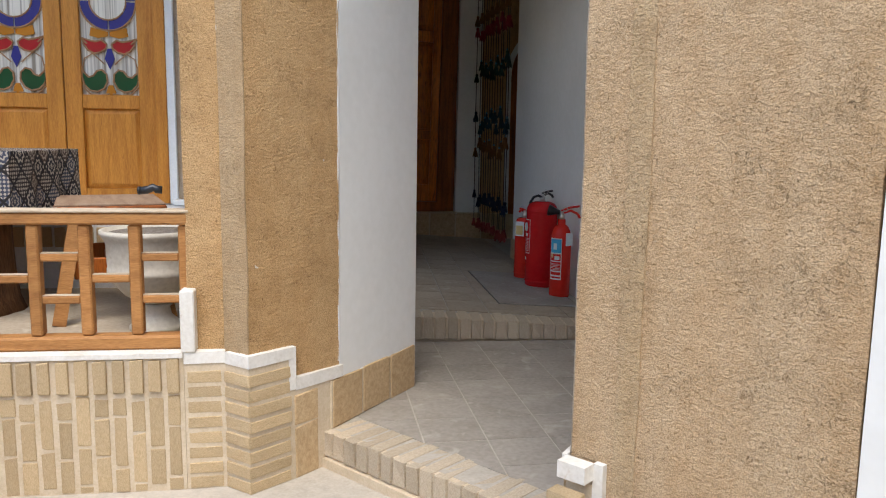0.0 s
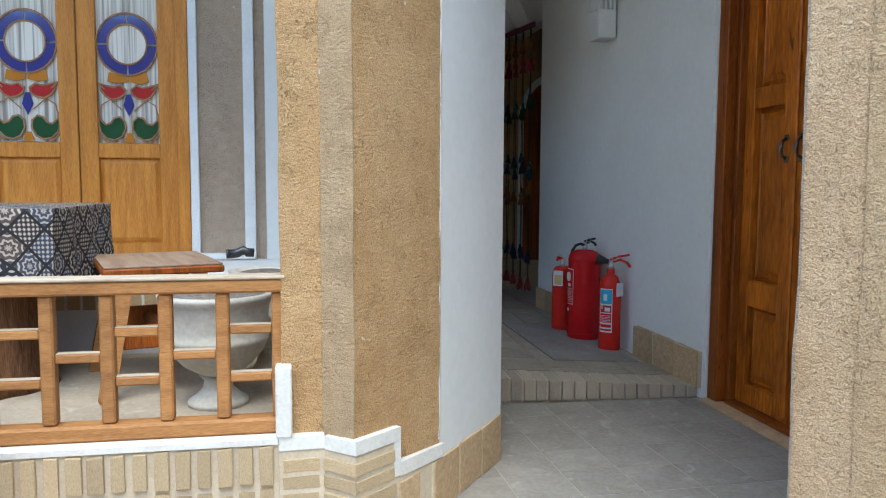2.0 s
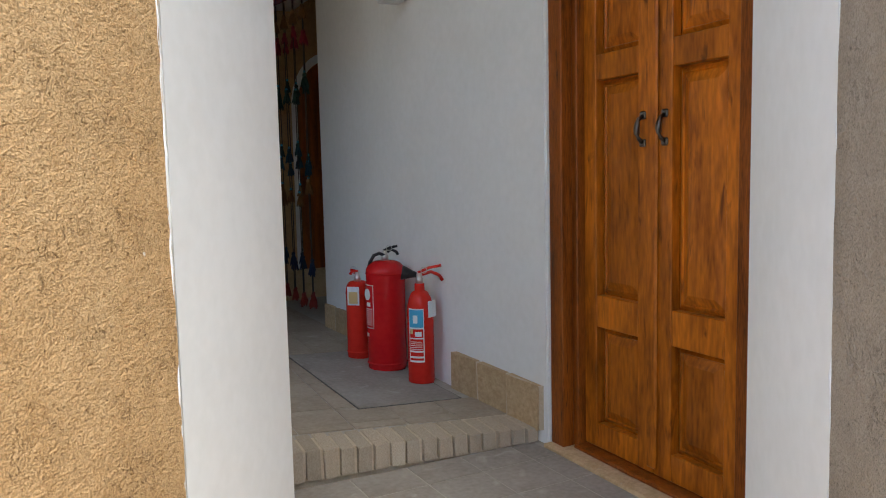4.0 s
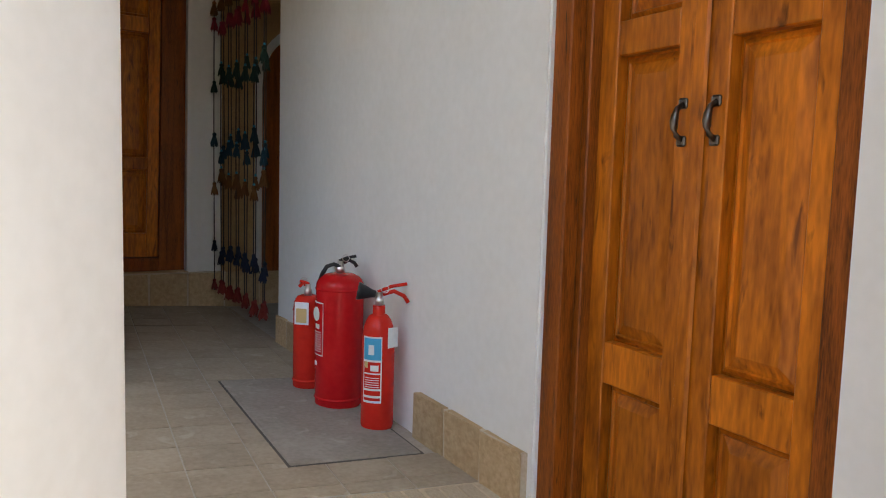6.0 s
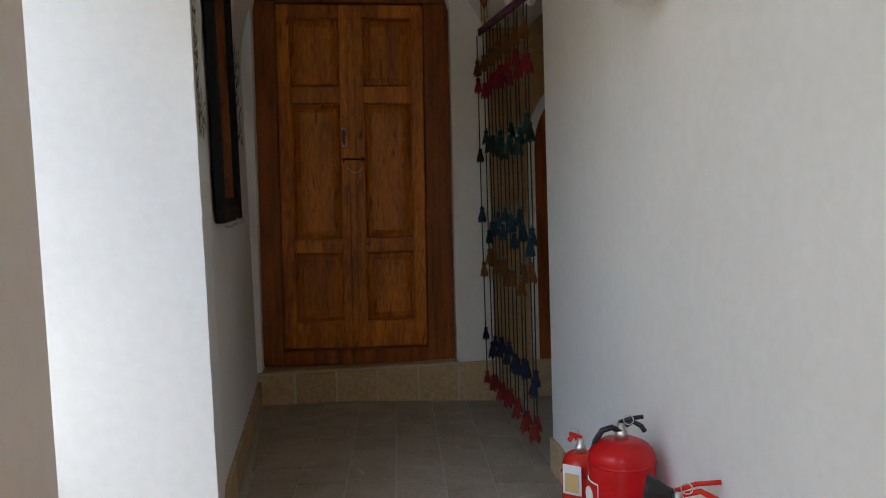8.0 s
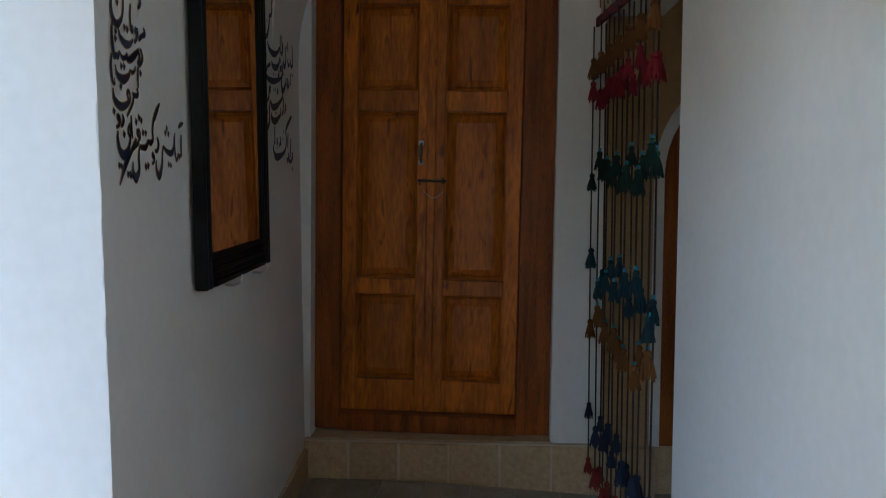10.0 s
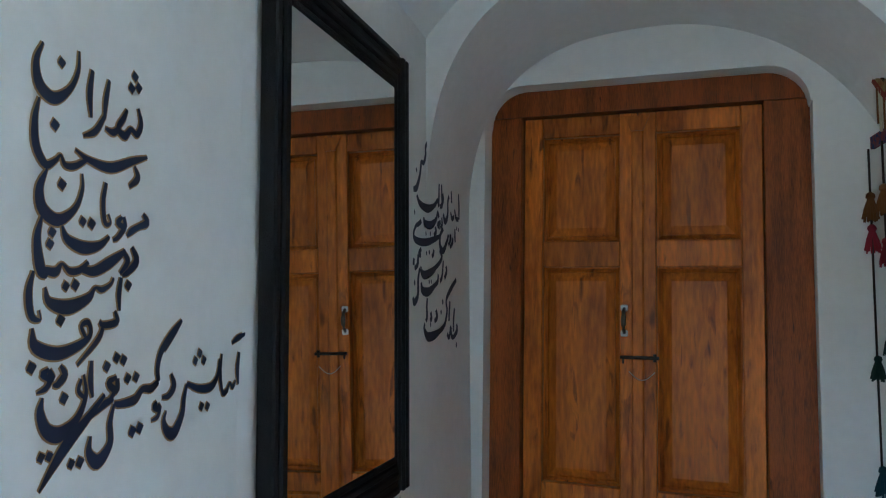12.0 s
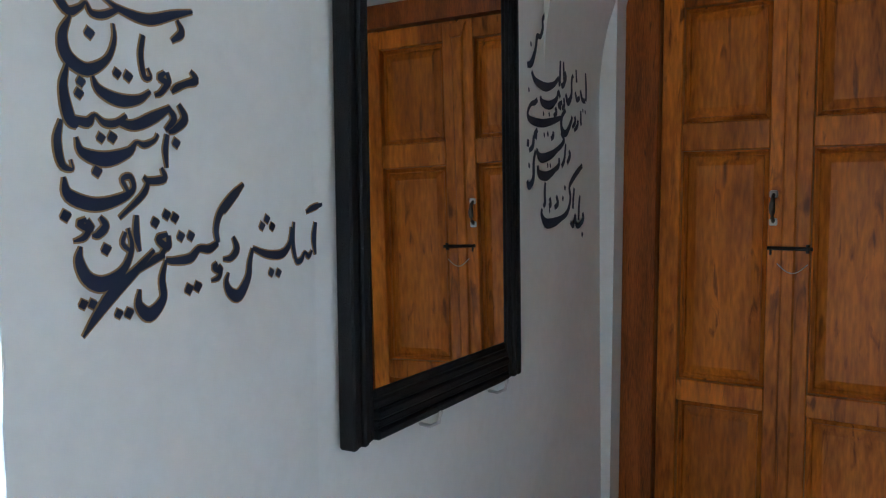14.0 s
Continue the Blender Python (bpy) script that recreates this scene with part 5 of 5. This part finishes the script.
brush_word(verse2, pen(-95, 458, 6, -66, 436, 14, 5, 429, 20, 73, 445, 11, 116, 469, 8, 125, 453, 10, 133, 528, 6), pen(159, 533, 6, 162, 487, 9, 164, 459, 10, 138, 452, 8), pen(172, 500, 6, 178, 478, 10, 145, 447, 8), edge=False)
brush_word(verse2, pen(434, 567, 6, 405, 553, 11, 380, 555, 6), pen(366, 525, 6, 371, 482, 11, 370, 433, 8), pen(364, 432, 9, 332, 434, 11, 314, 462, 8), pen(308, 437, 9, 281, 427, 11, 264, 449, 6), pen(274, 522, 6, 278, 481, 9), pen(247, 500, 8, 232, 480, 9, 228, 433, 11, 197, 408, 16, 177, 432, 8), edge=False)
brush_word(verse2, pen(-31, 398, 6, -17, 381, 15, 42, 381, 19, 96, 404, 10, 115, 429, 8, 128, 414, 9), pen(-53, 385, 8, -74, 374, 9, -101, 366, 6, -124, 342, 6, -109, 323, 14, -26, 321, 18, 64, 336, 14, 140, 355, 6), dot(-115, 404, 5), dot(-8, 350, 5), dot(37, 353, 5), edge=False)
brush_word(verse2, pen(88, 380, 8, 95, 364, 11, 73, 352, 6), pen(147, 402, 8, 115, 389, 10, 137, 383, 10), pen(160, 418, 6, 163, 395, 10, 143, 381, 6), edge=False)
brush_word(verse2, pen(176, 382, 8, 143, 358, 10, 139, 323, 15, 175, 309, 15, 218, 343, 10, 236, 368, 8), pen(259, 371, 9, 262, 353, 11, 235, 333, 6), pen(289, 362, 8, 283, 343, 10, 253, 325, 6), pen(317, 395, 6, 317, 365, 10, 320, 348, 8), dot(338, 398, 5), dot(362, 396, 5), edge=False)
brush_word(verse2, pen(71, 306, 9, 66, 291, 11, 50, 282, 6), dot(-3, 289, 5), dot(25, 294, 6), pen(-54, 300, 8, -76, 284, 10, -58, 278, 9), pen(-82, 281, 8, -90, 251, 11, -117, 236, 6), pen(-123, 267, 8, -126, 246, 11), edge=False)
brush_word(verse2, pen(134, 309, 8, 158, 290, 11, 142, 272, 10, 93, 251, 11, 47, 234, 18, -27, 221, 20, -58, 235, 10, -55, 246, 5), pen(-69, 240, 6, -84, 207, 10, -88, 159, 12, -119, 137, 15, -132, 152, 8), dot(-117, 195, 6), edge=False)
brush_word(verse2, pen(205, 259, 8, 211, 242, 12, 187, 217, 9), pen(175, 277, 6, 161, 227, 10, 137, 205, 8), pen(117, 230, 6, 112, 207, 11, 77, 191, 11, 15, 171, 21, -43, 174, 18, -56, 198, 6), dot(22, 202, 5), dot(43, 203, 5), edge=False)
brush_word(verse2, pen(3, 152, 6, -3, 124, 10, -1, 94, 11, -13, 80, 8), pen(37, 108, 9, 44, 89, 11, 29, 83, 8), pen(91, 115, 9, 103, 92, 12, 75, 78, 8), dot(35, 69, 5), edge=False)
brush_word(verse2, pen(329, 218, 10, 260, 184, 14, 207, 147, 10, 215, 111, 11, 197, 76, 11, 171, 58, 12, 130, 46, 12, 74, 35, 21, 6, 33, 22, -28, 58, 9, -23, 75, 6), pen(250, 142, 8, 241, 106, 11, 237, 76, 9), pen(296, 201, 6, 251, 178, 8), dot(147, 107, 7), dot(166, 140, 7), edge=False)
brush_word(verse2, pen(304, 119, 8, 294, 82, 11, 290, 39, 10), pen(331, 64, 9, 334, 42, 15, 293, 21, 10, 266, 27, 11, 258, 55, 8, 239, 22, 10, 213, 34, 8), dot(326, -8, 8), edge=False)

# flaked paint along plaster edges
def flaked_edge(name, x, y, z0, z1, r, label, seed):
    rnd = random.Random(seed)
    k = int((z1 - z0) / 0.03)
    pts = [(x + rnd.uniform(-r, r), y + rnd.uniform(-r, r), z0 + (z1 - z0) * i / k) for i in range(k + 1)]
    return structure(name, tube(pts, r, 5, radii=[r * rnd.choice((0.3, 0.6, 1.0, 1.5)) for _ in pts]), TRIM, label, "trim")


flaked_edge("trim_corner_edge", 0.503, 5.066, 0.15, 2.3, 0.0016, "flaked white paint edge of the wall corner", 3)
flaked_edge("trim_reveal_edge", 0.436, 2.747, 0.11, 2.6, 0.0014, "flaked white paint edge on the mud plaster", 4)
flaked_edge("trim_right_reveal_edge", 1.128, 2.082, -0.1, 2.6, 0.0018, "flaked white paint edge on grey plaster", 5)
pipe = thing("pipe_elbow", pose(-0.11, 2.632, 0.664), "small black plastic pipe elbow lying on the railing", "pipe")
part("pipe", tube([(-0.03, 0, 0.012), (-0.012, 0, 0.014), (0.006, 0, 0.022), (0.014, 0, 0.016), (0.03, 0.004, 0.0145)], 0.012, 10), BLACK, pipe, smooth=True)
part("collar", tube([(-0.038, 0, 0.0125), (-0.0305, 0, 0.0125)], 0.0125, 10), BLACK, pipe, smooth=True)

# small cracks and hatch
hatch = structure("floor_hatch", settle(box(1.29, 1.735, 4.235, 5.26, -0.02, 0.004, 0.003)), TILE, "grey stone hatch slab in the corridor floor", "hatch")
structure("floor_hatch_joint", settle(box(1.28, 1.745, 4.226, 5.268, -0.03, -0.002)), plain("dark_joint", (0.10, 0.088, 0.075), 0.9), "dark joint round the hatch slab", "floor")

# ---- laid pieces: bricks and tiles ----
x = -0.024
while x > -2.55:
    w = 0.052
    yy = 2.545 + (x + 2.6) / 2.555 * 0.017
    block("brick", (x - w / 2, yy + 0.013 + RND.uniform(-0.002, 0.002), 0.131), (w - RND.uniform(0.012, 0.020), 0.05, RND.uniform(0.094, 0.104)), RND.uniform(-0.02, 0.02), BRICK, parapet)
    z = 0.076 - RND.uniform(0, 0.02)
    first = RND.choice((0.06, 0.10, 0.16))
    while z > GROUND_Z + 0.02:
        ln = min(first, z - GROUND_Z)
        block("brick", (x - w / 2, yy + 0.0225 + RND.uniform(-0.0015, 0.0015), z - ln / 2), (w - RND.uniform(0.009, 0.018), 0.05, ln - 0.008), RND.uniform(-0.015, 0.015), BRICK, parapet)
        z -= ln
        first = RND.choice((0.12, 0.16))
    x -= w
for k in range(8):
    z0 = GROUND_Z + 0.002 + k * 0.0475
    course("brick", (-0.016, 2.566), (0.093, 2.573), z0, z0 + 0.036, 0.13, 0.012, 0.05, 0.004, BRICK, plinth)
    if z0 < 0.12:
        course("brick", (0.099, 2.571), (0.179, 2.502), z0, z0 + 0.036, 0.085, 0.002, 0.05, 0.004, BRICK, plinth)
        course("brick", (0.174, 2.504), (0.29, 2.601), z0, z0 + 0.036, 0.12, 0.004, 0.05, 0.004, BRICK, plinth)
course("brick", (0.297, 2.611), (0.37, 2.683), GROUND_Z, -0.06, 0.075, 0.008, 0.05, 0.008, STONE, plinth)
course("brick", (0.297, 2.611), (0.37, 2.683), -0.055, 0.045, 0.075, 0.008, 0.05, 0.008, STONE, plinth)
for k in range(7):
    z0 = GROUND_Z + 0.002 + k * 0.0475
    course("brick", (0.992, 1.787), (0.942, 1.845), z0, z0 + 0.036, 0.08, 0.004, 0.04, -0.034, BRICK, pier_r)
    course("brick", (1.04, 1.97), (0.944, 1.845), z0, z0 + 0.036, 0.16, 0.004, 0.04, 0.006, BRICK, pier_r)

# steps: brick edges on end
S1A, S1B = (0.388, 2.715), (1.035, 1.965)
step1 = structure("step_lower", prism([S1A, S1B, (1.12, 2.05), (0.50, 2.80)], GROUND_Z, STEP_Z - 0.0025), MORTAR, "lower brick-edged entrance step", "step")
course("brick", (0.383, 2.712), (1.03, 1.962), GROUND_Z + 0.035, STEP_Z + 0.001, 0.054, 0.009, 0.16, 0.003, STEPBRICK, step1)
part("foot_ledge", prism([(0.372, 2.702), (1.02, 1.952), (1.035, 1.965), (0.388, 2.715)], GROUND_Z - 0.01, GROUND_Z + 0.03), MORTAR, step1)
bed = prism([(0.66, 3.852), (0.85, 3.84), (0.85, 3.96), (0.66, 3.96)], -0.2, -0.003)
prism([(0.85, 3.84), (1.82, 3.777), (1.82, 3.96), (0.85, 3.96)], -0.2, -0.003, bed)
step2 = structure("step_upper", settle(bed), MORTAR, "upper brick-edged step into the corridor", "step")
for i in range(20):
    x = 0.689 + i * 0.058
    top, foot = fall(x) + 0.002 + RND.uniform(-0.002, 0.002), -0.108
    block("brick", (x, 3.838 - (x - 0.66) * 0.0647 + 0.09 - 0.004 + RND.uniform(-0.002, 0.002), (top + foot) / 2), (0.047, 0.18, top - foot), -0.065 + RND.uniform(-0.02, 0.02), STEPBRICK, step2, 0.03)

floor_ob, landing = bpy.data.objects["floor"], bpy.data.objects["floor_entrance"]


def clipped(x0, x1, y0, y1, poly):
    """The part of a tile that lies within a convex plan."""
    pts = [(x0, y0), (x1, y0), (x1, y1), (x0, y1)]
    for a, b in zip(poly, poly[1:] + poly[:1]):
        out = []
        for p, q in zip(pts, pts[1:] + pts[:1]):
            sp = (b[0] - a[0]) * (p[1] - a[1]) - (b[1] - a[1]) * (p[0] - a[0])
            sq = (b[0] - a[0]) * (q[1] - a[1]) - (b[1] - a[1]) * (q[0] - a[0])
            if sp >= 0:
                out.append(p)
            if sp * sq < 0:
                t = sp / (sp - sq)
                out.append((p[0] + t * (q[0] - p[0]), p[1] + t * (q[1] - p[1])))
        pts = out
        if len(pts) < 3:
            return []
    return pts


def tiles(plans, x0, y0, size, gap, turn, top, parent, span=14, slope=False, material=TILE):
    """Square tiles, cut to the plans, each a little uneven."""
    ct, st = math.cos(turn), math.sin(turn)
    for i in range(-span, span):
        for j in range(-span, span):
            for poly in plans:
                local = [((px - x0) * ct + (py - y0) * st, -(px - x0) * st + (py - y0) * ct) for px, py in poly]
                pts = clipped(i * size + gap / 2, (i + 1) * size - gap / 2, j * size + gap / 2, (j + 1) * size - gap / 2, local)
                if pts:
                    area = abs(sum(p[0] * q[1] - q[0] * p[1] for p, q in zip(pts, pts[1:] + pts[:1]))) / 2
                    if area > 0.0012:
                        w = [(x0 + px * ct - py * st, y0 + px * st + py * ct) for px, py in pts]
                        bm = prism(w, top - 0.02, top + RND.uniform(-0.0006, 0.001))
                        part("tile", settle(bm) if slope else bm, material, parent)


tiles([[(0.50, 2.82), (1.10, 2.08), (1.45, 2.47), (0.70, 3.155)], [(0.70, 3.155), (1.45, 2.47), (1.88, 2.62), (1.79, 3.765), (0.62, 3.79)]], 1.09, 3.40, 0.205, 0.006, 0.03, STEP_Z, landing)
tiles([[(0.70, 4.03), (1.80, 3.955), (1.79, 4.218), (0.70, 4.218)], [(0.55, 4.22), (1.279, 4.22), (1.279, 5.277), (0.52, 5.277)], [(0.50, 5.278), (1.775, 5.278), (1.73, 7.19), (0.35, 7.19)]], 1.03, 5.30, 0.205, 0.006, -0.04, 0.0, floor_ob, slope=True, material=WARMTILE)
